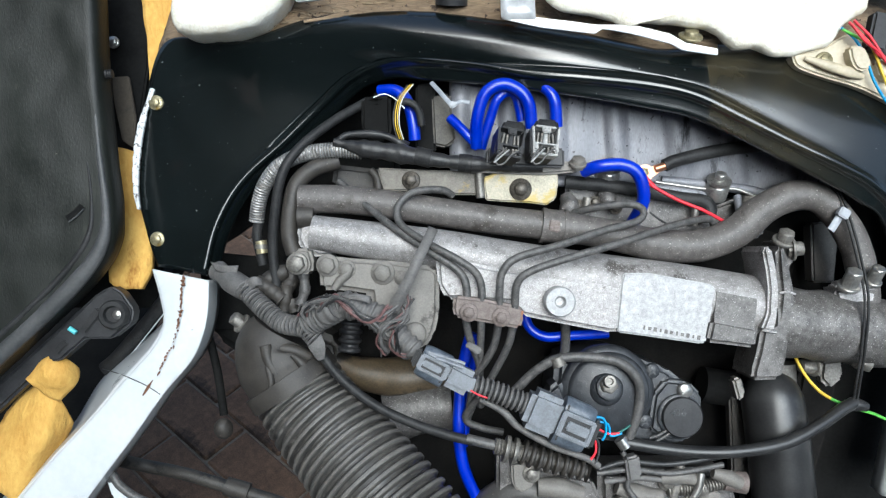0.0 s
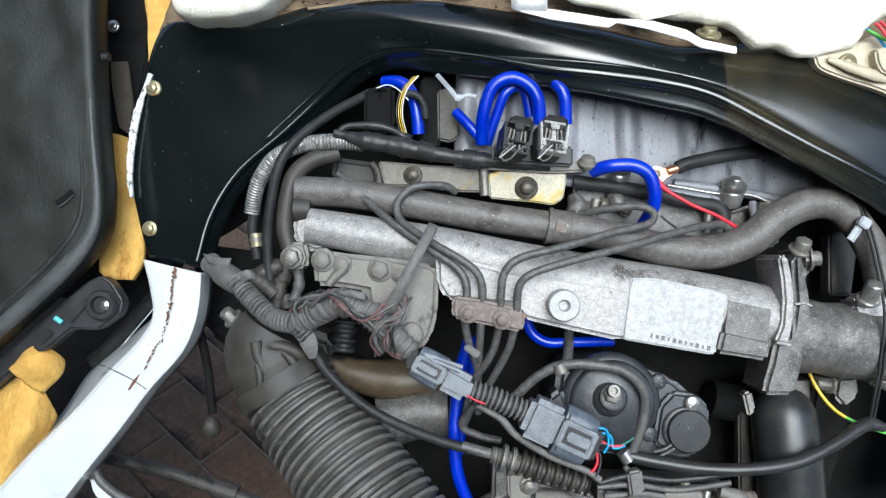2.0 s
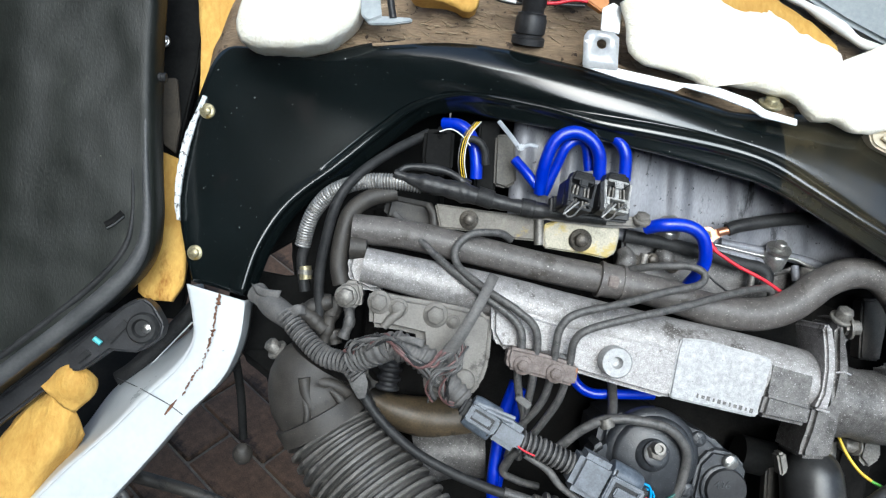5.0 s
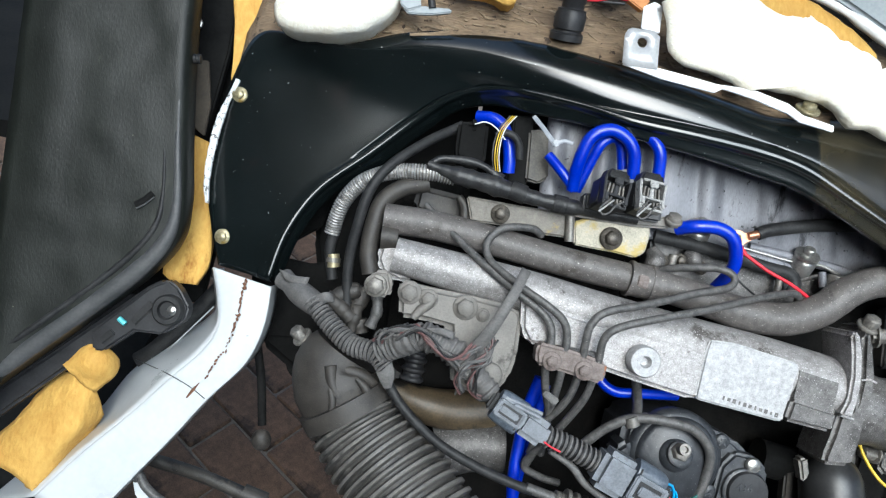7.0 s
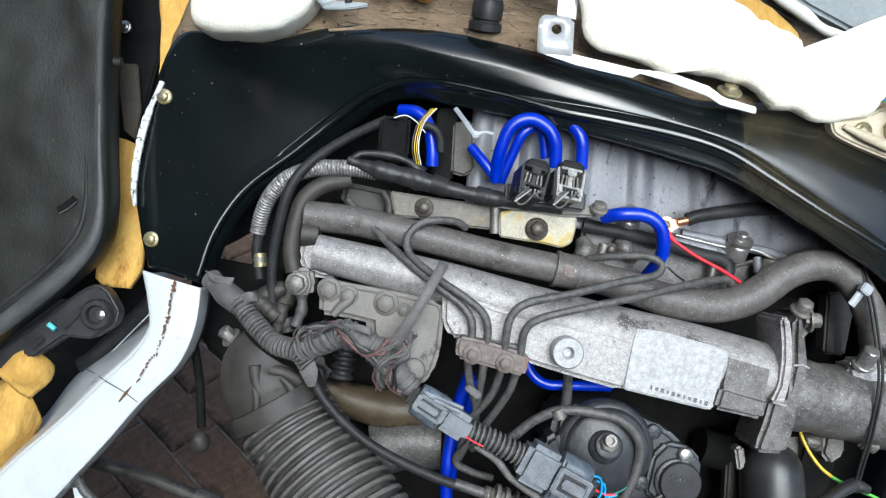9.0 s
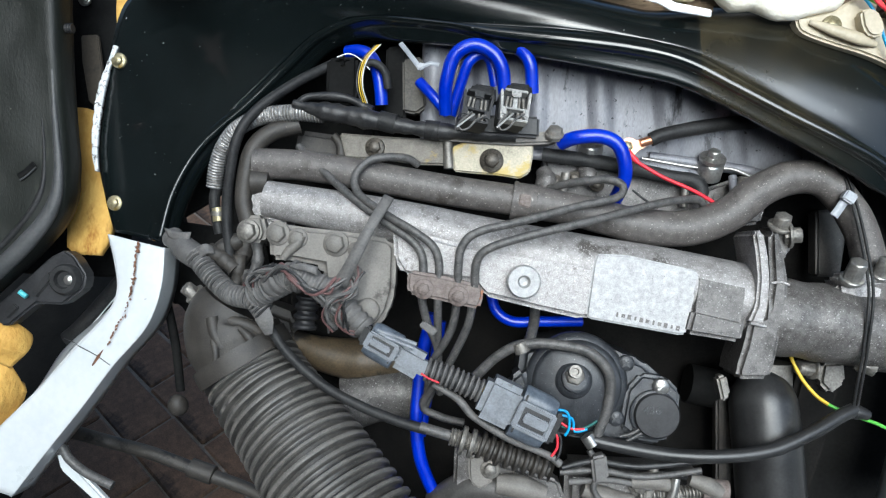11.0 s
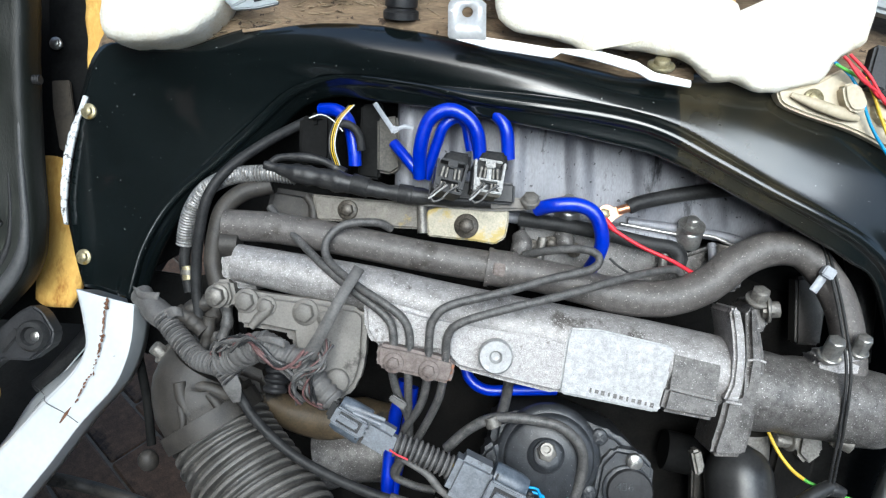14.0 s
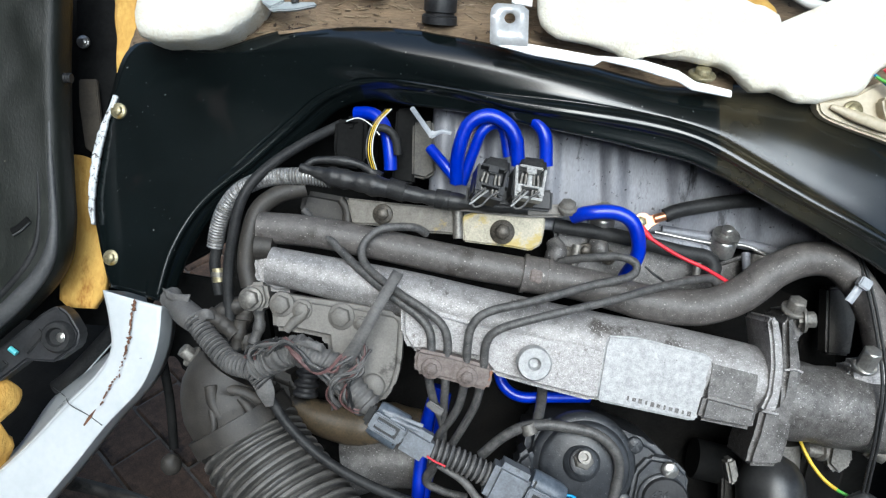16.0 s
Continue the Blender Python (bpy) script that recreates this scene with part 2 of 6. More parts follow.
PALEFOAM = material("cream_foam", (0.76, 0.7, 0.55), (0.86, 0.84, 0.76), 0.95, 0, 40, 0.8, 400, (0.66, 0.5, 0.24), 0.68, 22, bump_dist=0.003)
DECK = material("rusty_floor_deck", (0.04, 0.026, 0.016), (0.36, 0.26, 0.16), 0.9, 0, 70, 1.0, 700, (0.5, 0.41, 0.29), 0.6, 46, bump_dist=0.003, contrast=0.5, stretch=(0.2, 1, 1), flecks=(0.05, 0.032, 0.02), fleck_at=0.62, fleck_scale=160)
SHREDS = material("torn_glue_shreds", (0.07, 0.048, 0.028), (0.4, 0.31, 0.2), 0.9, 0, 35, 0.6, 500, (0.06, 0.04, 0.024), 0.58, 22, contrast=0.5)
CREAM = material("cream_plastic", (0.4, 0.345, 0.235), (0.55, 0.485, 0.36), 0.42, 0, 26, 0.15, 300, (0.28, 0.22, 0.13), 0.64, 20)
CABIN = material("pale_blue_grey_trim", (0.24, 0.27, 0.285), (0.34, 0.37, 0.385), 0.5, 0, 12, 0.2, 300)
BRICK = material("red_paving_brick", (0.062, 0.036, 0.021), (0.16, 0.096, 0.058), 0.9, 0, 60, 0.7, 400, (0.025, 0.015, 0.009), 0.53, 6, bump_dist=0.002)
# Colours of the added, unseen walls and roof that the paint reflects.
DARK_WALL = material("dark_reflection_wall", (0.05, 0.032, 0.024), (0.12, 0.08, 0.06), 0.9, 0, 20, 0.7, 200)
BROWN_ROOF = material("brown_reflection_roof", (0.22, 0.2, 0.165), (0.32, 0.29, 0.245), 0.95, 0, 12, 0.3, 300)
MORTAR = material("sand_joint", (0.1, 0.085, 0.065), (0.2, 0.17, 0.14), 0.95, 0, 40, 0.7, 300)
GREY_WALL = material("grey_reflection_wall", (0.14, 0.14, 0.13), (0.2, 0.195, 0.185), 0.9, 0, 4, 0.4, 80)


# ---- mesh helpers, all in the bay's millimetres ----
def V(p):
    return Vector(p)


def spline(pts, step=3.0):
    """Points along a smooth curve through pts."""
    p = [V(q) for q in pts]
    if len(p) == 2:
        n = max(2, int((p[1] - p[0]).length / step))
        return [p[0].lerp(p[1], i / n) for i in range(n + 1)]
    p = [p[0] * 2 - p[1]] + p + [p[-1] * 2 - p[-2]]
    out = []
    for a, b, c, d in zip(p, p[1:], p[2:], p[3:]):
        n = max(2, int((c - b).length / step))
        for i in range(n):
            t = i / n
            out.append(0.5 * (2 * b + (c - a) * t + (2 * a - 5 * b + 4 * c - d) * t * t + (3 * b - a - 3 * c + d) * t ** 3))
    return out + [p[-2]]


def tube(bm, pts, r, seg=12, step=3.0, flat=1.0, pitch=0.0, depth=0.0, wobble=0.0, valley=False, land=-0.35):
    """A round bar along a curve; r a number or one radius for each point; pitch and depth make rings."""
    path = spline(pts, step)
    if isinstance(r, (list, tuple)):
        ends = [0]
        for a, b in zip(pts, pts[1:]):
            ends.append(ends[-1] + max(2, int((V(b) - V(a)).length / step)))
        rr = [float(np.interp(i, ends, r[:len(ends)])) for i in range(len(path))]
    else:
        rr = [r] * len(path)
    up = Vector((0, 0, 1))
    rings, low, s = [], [], 0.0
    for i, c in enumerate(path):
        if i:
            s += (c - path[i - 1]).length
        d = (path[min(i + 1, len(path) - 1)] - path[max(i - 1, 0)]).normalized()
        up = (up - d * up.dot(d))
        up = up.normalized() if up.length > 1e-3 else d.orthogonal().normalized()
        side = d.cross(up)
        q = rr[i]
        if pitch:
            q += depth * (1 if math.sin(2 * math.pi * s / pitch) > 0 else -1) * min(1, abs(math.sin(2 * math.pi * s / pitch)) * 2.2)
        low.append(1 if pitch and math.sin(2 * math.pi * s / pitch) < land else 0)
        if wobble:
            q *= 1 + wobble * noise.noise(c * 0.06)
        rings.append([bm.verts.new(c + side * (q * math.cos(a)) + up * (q * flat * math.sin(a)))
                      for a in (2 * math.pi * k / seg for k in range(seg))])
    for i, (a, b) in enumerate(zip(rings, rings[1:])):
        for k in range(seg):
            f = bm.faces.new((a[k], a[(k + 1) % seg], b[(k + 1) % seg], b[k]))
            f.material_index = low[i] if valley else 0
    bm.faces.new(rings[0][::-1])
    bm.faces.new(rings[-1])


def cyl(bm, p, d, r, length, r2=None, seg=20, bevel=0.0):
    """A bar from p along d; hexagonal with seg=6; bevel rounds its far rim."""
    p, d = V(p), V(d).normalized()
    r2 = r if r2 is None else r2
    u = d.orthogonal().normalized()
    w = d.cross(u)
    prof = [(r, 0), (r2, length - bevel), (r2 - bevel, length)] if bevel else [(r, 0), (r2, length)]
    rings = [[bm.verts.new(p + d * z + (u * math.cos(a) + w * math.sin(a)) * q) for a in (2 * math.pi * k / seg for k in range(seg))] for q, z in prof]
    for a, b in zip(rings, rings[1:]):
        for k in range(seg):
            bm.faces.new((a[k], a[(k + 1) % seg], b[(k + 1) % seg], b[k]))
    bm.faces.new(rings[0][::-1])
    bm.faces.new(rings[-1])


def lathe(bm, p, d, prof, seg=32):
    """Turns a profile of (radius, height) round the axis d through p."""
    p, d = V(p), V(d).normalized()
    u = d.orthogonal().normalized()
    w = d.cross(u)
    rings = [[bm.verts.new(p + d * z + (u * math.cos(a) + w * math.sin(a)) * max(q, 0.01)) for a in (2 * math.pi * k / seg for k in range(seg))] for q, z in prof]
    for a, b in zip(rings, rings[1:]):
        for k in range(seg):
            bm.faces.new((a[k], a[(k + 1) % seg], b[(k + 1) % seg], b[k]))
    bm.faces.new(rings[-1])
    bm.faces.new(rings[0][::-1])


def slab(bm, outline, depth, bevel=1.5, soft=0):
    """A plate with the outline (its front face), so deep along -z, with rounded front edges."""
    tmp = bmesh.new()
    if soft:
        outline = spline(list(outline) + [outline[0]], soft)[:-1]
    front = [tmp.verts.new(p) for p in outline]
    face = tmp.faces.new(front)
    if face.normal.z == 0:
        face.normal_update()
    face.normal_update()
    if face.normal.z < 0:
        face.normal_flip()
    res = bmesh.ops.extrude_face_region(tmp, geom=[face])
    moved = [g for g in res["geom"] if isinstance(g, bmesh.types.BMVert)]
    # The first face stays as the back, the new one is the front.
    for v in front:
        v.co.z -= depth
    if bevel:
        rim = [e for e in tmp.edges if all(v in moved for v in e.verts)]
        up = [e for e in tmp.edges if (e.verts[0] in moved) != (e.verts[1] in moved)]
        bmesh.ops.bevel(tmp, geom=rim + up, offset=bevel, segments=3, affect="EDGES", clamp_overlap=True)
    bmesh.ops.recalc_face_normals(tmp, faces=tmp.faces[:])
    absorb(bm, tmp)


def box(bm, centre, size, turn=(0, 0, 0), bevel=1.0):
    tmp = bmesh.new()
    bmesh.ops.create_cube(tmp, size=1.0)
    bmesh.ops.scale(tmp, vec=size, verts=tmp.verts)
    if bevel:
        bmesh.ops.bevel(tmp, geom=tmp.edges[:], offset=bevel, segments=2, affect="EDGES", clamp_overlap=True)
    m = Matrix.Translation(centre) @ Euler([radians(a) for a in turn]).to_matrix().to_4x4()
    bmesh.ops.transform(tmp, matrix=m, verts=tmp.verts)
    absorb(bm, tmp)


def absorb(bm, tmp):
    where = {v: bm.verts.new(v.co) for v in tmp.verts}
    for f in tmp.faces:
        try:
            bm.faces.new([where[v] for v in f.verts])
        except ValueError:
            pass
    tmp.free()


def loft(bm, rows, across=4, along=6):
    """A smooth sheet through rows of points."""
    def sub(p, n):
        p = [p[0] * 2 - p[1]] + p + [p[-1] * 2 - p[-2]]
        out = []
        for a, b, c, d in zip(p, p[1:], p[2:], p[3:]):
            for i in range(n):
                t = i / n
                out.append(0.5 * (2 * b + (c - a) * t + (2 * a - 5 * b + 4 * c - d) * t * t + (3 * b - a - 3 * c + d) * t ** 3))
        return out + [p[-2]]
    rows = [sub([V(q) for q in row], across) for row in rows]
    cols = [sub([row[k] for row in rows], along) for k in range(len(rows[0]))]
    grid = [[bm.verts.new(c) for c in col] for col in cols]
    for a, b in zip(grid, grid[1:]):
        for k in range(len(a) - 1):
            bm.faces.new((a[k], a[k + 1], b[k + 1], b[k]))


def roughen(bm, amount, scale):
    bm.normal_update()
    for v in bm.verts:
        v.co += v.normal * amount * noise.noise(v.co * scale)


def mesh_object(name, bm, mat, smooth=True, thick=0.0, angle=52, second=None):
    """Links a bmesh, given in the bay's millimetres, as one object whose origin is the mesh's middle."""
    bm.normal_update()
    bmesh.ops.recalc_face_normals(bm, faces=bm.faces[:]) if not thick else None
    lo = [min(v.co[i] for v in bm.verts) for i in range(3)]
    hi = [max(v.co[i] for v in bm.verts) for i in range(3)]
    mid = Vector([(a + b) / 2 for a, b in zip(lo, hi)])
    bmesh.ops.translate(bm, vec=-mid, verts=bm.verts)
    bmesh.ops.scale(bm, vec=(0.001,) * 3, verts=bm.verts)
    for f in bm.faces:
        f.smooth = smooth
    if smooth:
        for e in bm.edges:
            if len(e.link_faces) == 2 and e.calc_face_angle(0) > radians(angle):
                e.smooth = False
    me = bpy.data.meshes.new(name)
    bm.to_mesh(me)
    bm.free()
    me.materials.append(mat)
    if second:
        me.materials.append(second)
    ob = new(name, me)
    ob.matrix_basis = BAY @ Matrix.Translation(mid * 0.001)
    if thick:
        s = ob.modifiers.new("solid", "SOLIDIFY")
        s.thickness, s.offset = thick * 0.001, -1
    return ob


def single(name, bm, mat, label, category, group="", kind="", **k):
    return tagged(mesh_object(name, bm, mat, **k), label, category, group, kind)


def thing(name, at, label, category, group="", kind=""):
    ob = new(name)
    ob.empty_display_size = 0.02
    ob.matrix_basis = BAY @ Matrix.Translation(V(at) * 0.001)
    return tagged(ob, label, category, group, kind)


def part(name, bm, mat, parent, label="", **k):
    ob = mesh_object(name, bm, mat, **k)
    world_m = ob.matrix_basis.copy()
    chain, p = Matrix.Identity(4), parent
    mats = []
    while p:
        mats.append(p.matrix_basis)
        p = p.parent
    for m in reversed(mats):
        chain = chain @ m
    ob.parent = parent
    ob.matrix_basis = chain.inverted() @ world_m
    return tagged(ob, label)


def fill(f, *a, **k):
    bm = bmesh.new()
    f(bm, *a, **k)
    return bm


def bolt(parent, p, r=6.0, h=6.0, d=(0, 0, 1), mat=None, washer=1.5, name="bolt", label=""):
    """A hexagon bolt, with a washer as its own piece."""
    d = V(d).normalized()
    bm = bmesh.new()
    cyl(bm, V(p) - d * 4, d, r, 4 + h, seg=6, bevel=r * 0.12)
    ob = part(name, bm, mat or DULL_STEEL, parent, label)
    if washer:
        part("washer", fill(cyl, V(p) - d * 1, d, r * washer, 2.2, seg=24, bevel=0.6), mat or DULL_STEEL, ob)
    return ob


Z = Vector((0, 0, 1))

# ---- ground and surroundings ----
def world_box(name, centre, size, mat, label, category):
    bm = bmesh.new()
    bmesh.ops.create_cube(bm, size=1.0)
    bmesh.ops.scale(bm, vec=size, verts=bm.verts)
    me = bpy.data.meshes.new(name)
    bm.to_mesh(me)
    bm.free()
    me.materials.append(mat)
    ob = new(name, me)
    ob.location = centre
    return tagged(ob, label, category, kind="structure")


bm = bmesh.new()
bmesh.ops.create_grid(bm, x_segments=2, y_segments=2, size=400)
me = bpy.data.meshes.new("ground")
bm.to_mesh(me)
bm.free()
me.materials.append(MORTAR)
ground = tagged(new("ground", me), "sandy joints under red brick paving", "ground", kind="structure")
# Added walls and roof, never in view; they darken and tint the paint's reflections.
world_box("wall_behind", (0, -3.2, 1.5), (14, 0.2, 3.0), GREY_WALL, "plain grey wall, added unseen to darken low reflections", "wall")
world_box("wall_blocker", (-2.8, -2.95, 3.6), (4.0, 0.2, 7.2), DARK_WALL, "tall dark wall, added unseen to keep the left panel's reflection black", "wall")
world_box("wall_side", (-2.6, -0.8, 3.0), (0.2, 4.0, 6.0), DARK_WALL, "dark side wall, added unseen to darken the left panel's reflection", "wall")
world_box("ceiling", (1.2, 0.79, 1.75), (2.5, 1.02, 0.04), BROWN_ROOF, "brown roof sheet, added unseen to block high sky and tint reflections", "ceiling")

# Added plates that keep light off the paving beneath the engine.
world_box("light_blocker_front", (0.0, 0.22, 0.37), (3.4, 0.03, 0.5), WPAINT, "white body side, added unseen to block low light", "body side")
world_box("underbody", (-0.945, 0.6, 0.5), (1.15, 0.7, 0.03), SHADE, "dark sheet added to shade the paving beside the engine", "underbody")
world_box("footwell", (-0.93, 0.86, 0.8), (0.96, 0.34, 0.02), SHADE, "dark sheet added behind the lid to shade the paving", "floor")
world_box("light_blocker_rear", (1.0, 0.95, 0.45), (0.9, 1.4, 0.03), SHADE, "dark sheet added to shade the paving behind the engine", "underbody")

# ---- black engine surround panel ----
# Four lines along the arch: outer edge, ridge, bead and inner lip.
OUTER = [(-259, -16, -41), (-269, 16, -41), (-278, 57, -42), (-274, 105, -41), (-267, 146, -50), (-244, 187, -40), (-183, 181, -30), (-120, 198, -18), (-41, 207, -9), (46, 196, 1), (116, 182, 9), (176, 169, 12), (224, 168, 16), (285, 166, 18), (345, 147, 19), (402, 121, 18), (438, 66, 12), (460, 10, 2), (469, -65, -10), (474, -116, -16)]
RIDGE = [(-237, -19, -35), (-242, 21, -35), (-240, 72, -36), (-225, 117, -35), (-208, 157, -32), (-176, 172, -22), (-124, 180, -12), (-69, 184, 0), (-25, 182, 9), (50, 174, 19), (112, 164, 27), (168, 151, 30), (217, 140, 34), (267, 126, 36), (313, 106, 37), (361, 87, 36), (394, 57, 30), (415, 14, 20), (424, -58, 8), (428, -106, 2)]
BEAD = [(-214, -23, -33), (-203, 21, -33), (-181, 60, -34), (-142, 96, -33), (-108, 128, -29), (-80, 150, -19), (-49, 160, -9), (-16, 158, 3), (25, 152, 12), (64, 143, 22), (116, 137, 30), (165, 131, 33), (200, 122, 37), (238, 103, 39), (275, 84, 40), (313, 66, 39), (345, 49, 33), (371, 22, 23), (390, -41, 11), (400, -98, 5)]
LIP = [(-213, -24, -38), (-200, 20, -38), (-177, 59, -39), (-137, 93, -38), (-103, 125, -34), (-76, 145, -24), (-46, 151, -14), (-15, 146, -2), (26, 141, 7), (63, 134, 17), (117, 125, 25), (165, 116, 28), (198, 108, 32), (234, 92, 34), (271, 73, 35), (309, 54, 34), (338, 39, 28), (364, 20, 18), (386, -43, 6), (397, -99, 0)]
ARCH = []
for k, (o, r, b, e) in enumerate(zip(OUTER, RIDGE, BEAD, LIP)):
    o, r, b, e = V(o), V(r), V(b), V(e)
    left = min(1.0, max(0.0, (9 - k) / 6))
    left = left * left * (3 - 2 * left)
    groove = 4.0 - 3.6 * left
    o.z += (b.z - 13 - o.z) * left
    r.z += (b.z - 6.5 - r.z) * left
    away = b - r
    away.z = 0
    away.normalize()
    e = e + (away * 6 - Z * 6) * left
    w = min(1.0, max(0.0, (k - 9) / 4))
    flat = o.copy()
    flat.z = b.z - 22
    o = o.lerp(flat, w)
    mid = o.lerp(b, 0.5)
    mid.z = b.z - 5.5
    r, groove = r.lerp(mid, w), groove * (1 - w) + w
    ARCH.append([o, o.lerp(r, 0.45) + Z * (2.5 - 2.0 * left - w), r, r.lerp(b, 0.5) + Z * 0.5,
                 b - away * 8 - Z * groove * 0.6, b - away * 3.2 + Z * (1.9 - 0.7 * left), b + away * 1.4 + Z * (2.2 - 0.8 * left), b.lerp(e, 0.3) - Z * (0.5 - 1.5 * left), b.lerp(e, 0.65) - Z * (0.5 - 1.5 * left), e, e - Z * 1.5, e - Z * 4])
surround = thing("engine_surround", ARCH[9][3], "glossy black painted steel arch around the open engine bay", "body panel")
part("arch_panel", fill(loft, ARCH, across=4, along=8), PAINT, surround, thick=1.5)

for p in ((-259, 132, -40), (-258, 9, -41)):
    bolt(surround, p, 4.2, 4, mat=ZINC, washer=1.6, label="zinc-plated bolt with a dished washer")

bm = bmesh.new()
loft(bm, [[(-264, 145, -39), (-262, 145, -39), (-260, 144, -39)], [(-270, 127, -39), (-268, 127, -39), (-266, 126, -39)], [(-276, 109, -39), (-273, 108, -39), (-270, 108, -39)], [(-279, 87, -39), (-276, 88, -39), (-273, 87, -39)], [(-280, 67, -39), (-278, 66, -39), (-275, 66, -39)], [(-279, 50, -39), (-277, 50, -39), (-275, 49, -39)], [(-276, 36, -39), (-275, 36, -39), (-273, 36, -39)]], 2, 6)
roughen(bm, 1.5, 0.2)
part("chipped_edge", bm, CHIP, surround, "flange edge with chipped white paint", thick=3)

RIM = [a[0].lerp(a[1], 0.5) + Z * 0.6 for a in ARCH]
bm = bmesh.new()
for k in range(7, 11):
    for u in range(16):
        p, q = (RIM[k].lerp(RIM[k + 1], (u + w) / 15) for w in (random.uniform(-0.1, 0.2), random.uniform(0.7, 1.3)))
        off = Vector((0, random.uniform(-4, 9), random.uniform(-1.0, 0.4)))
        tube(bm, [p + off, p.lerp(q, 0.5) + off * 0.7, q + off], [0.4, random.uniform(0.6, 1.6), 0.3], 7, flat=0.4, wobble=0.4)
part("edge_residue", bm, material("crusty_residue", (0.06, 0.045, 0.027), (0.34, 0.26, 0.16), 0.8, 0, 180, 0.9, 900, contrast=0.4), surround, "crusty yellowish brown residue along the panel edge")

# ---- white sill and door post ----
post = thing("door_sill", (-266, -127, -40), "white painted door sill post with a rust line and chips", "sill")
SILL_IN = [(-211, -28, -36), (-212, -56, -36), (-217, -79, -36), (-227, -100, -36), (-252, -130, -36), (-278, -167, -36), (-308, -207, -36), (-337, -247, -36)]
SILL_EDGE = [(-260, -18, -36), (-253, -43, -36), (-250, -67, -36), (-260, -90, -36), (-284, -117, -36), (-315, -153, -36), (-350, -190, -36), (-384, -231, -36)]
SILL_BACK = [(-285, -26, -125), (-277, -57, -125), (-281, -72, -125), (-316, -104, -125), (-349, -135, -125), (-379, -182, -125), (-426, -230, -125), (-472, -280, -125)]
bm = bmesh.new()
loft(bm, [[V(a) - Z * 30, V(a) - Z * 3, V(a).lerp(V(b), 0.06), V(a).lerp(V(b), 0.5) + Z * 1.5, V(b).lerp(V(a), 0.1), V(b) - Z * 1.5] for a, b in zip(SILL_IN, SILL_EDGE)], 3, 7)
part("sill_panel", bm, WPAINT, post, thick=1.5)
bm = bmesh.new()
loft(bm, [[V(b) - Z * 1.5, V(b).lerp(V(c), 0.5), V(c).lerp(V(b), 0.06), V(c) - Z * 6, V(c) - Z * 40] for b, c in zip(SILL_EDGE, SILL_BACK)], 3, 7)
part("sill_side", bm, WPAINT, post, "pale side face of the sill", thick=1.5)
bm = bmesh.new()
random.seed(11)
RUST_RUN = [V(p) for p in [(-230, -23, -30), (-231, -31, -30), (-233, -41, -30), (-233, -51, -30), (-234, -60, -30), (-237, -73, -30), (-240, -85, -30), (-247, -97, -30), (-253, -111, -30)]]
for k in range(40):
    u = k / 39 * 7.99
    a, b = RUST_RUN[int(u)], RUST_RUN[int(u) + 1]
    p = a.lerp(b, u % 1) + Vector((random.gauss(0, 0.5), random.gauss(0, 0.5), -0.6))
    q = p + (b - a).normalized() * random.uniform(1.5, 4.5) + Vector((random.gauss(0, 0.5), 0, 0))
    w = random.uniform(0.6, 1.3) * (2.0 if k in (3, 4, 5, 16, 17, 18) else 1)
    tube(bm, [p, p.lerp(q, 0.5) + Z * 0.2, q], [0.2, w, 0.2], 7, flat=0.4, wobble=0.5)
tube(bm, [(-259, -117, -33), (-263, -123, -33), (-268, -131, -33)], [0.5, 1.3, 0.6], 7, flat=0.4, wobble=0.6)
part("rust_line", bm, RUST, post, "brown rust creeping along the seam")
part("seam", fill(tube, [(-346, -121, -118), (-311, -119, -78), (-282, -115, -35), (-265, -122, -33), (-253, -130, -34)], 0.5, 6, flat=0.5), SEAL, post, "thin dark joint across the sill")
part("weather_strip", fill(tube, [(-275, -44, -118), (-298, -75, -116), (-327, -109, -116), (-344, -123, -120)], 8, 10, flat=0.6), RUBBER, post, "black rubber strip behind the sill")
# A white tube draws the highlight along the black strip's edge.
part("edge_highlight", fill(tube, [(-275, -60, -108), (-299, -90, -108), (-326, -124, -108)], 0.7, 6), WPAINT, post, "thin white line drawn as the strip's edge highlight")
post_r = thing("door_post", (397, -128, -5), "white painted lower post of the bay opening", "post")
bm = bmesh.new()
loft(bm, [[V(a) - Z * 30, V(a), V(b), V(b) - Z * 40] for a, b in zip([(412, -87, -4), (407, -114, -4), (399, -136, -4), (389, -178, -4), (382, -212, -4)], [(472, -96, -2), (465, -125, -2), (458, -146, -2), (451, -179, -2), (448, -212, -2)])], 4, 6)
part("post_panel", bm, WPAINT, post_r, thick=1.5)

# ---- lifted lid with its lining and seal ----
lid = thing("engine_cover_lid", (-291, 10, -30), "raised engine cover lined with black fabric, rubber seal round it", "engine cover")
EDGE = [(-310, 294, -14), (-302, 235, -14), (-300, 186, -14), (-297, 138, -14), (-292, 84, -14), (-286, 30, -14), (-290, 0, -14), (-310, -29, -14), (-344, -63, -14), (-389, -105, -14), (-442, -156, -14)]
bm = bmesh.new()
rows = []
for p in EDGE:
    p = V(p)
    far = Vector((-430, p.y + (p.x + 250) * 0.2, -10))
    rows.append([p - Z * 17, p - Z * 3, p.lerp(far, 0.02) + Z * 3] + [p.lerp(far, u) + Z * 4 for u in (0.08, 0.18, 0.3, 0.45, 0.62, 0.8)] + [far])
loft(bm, rows, 3, 8)
bm.normal_update()
for v in bm.verts:
    v.co.z += 2.6 * noise.noise(Vector((v.co.x * 0.022, v.co.y * 0.011, 3))) + 1.2 * noise.noise(v.co * 0.05)
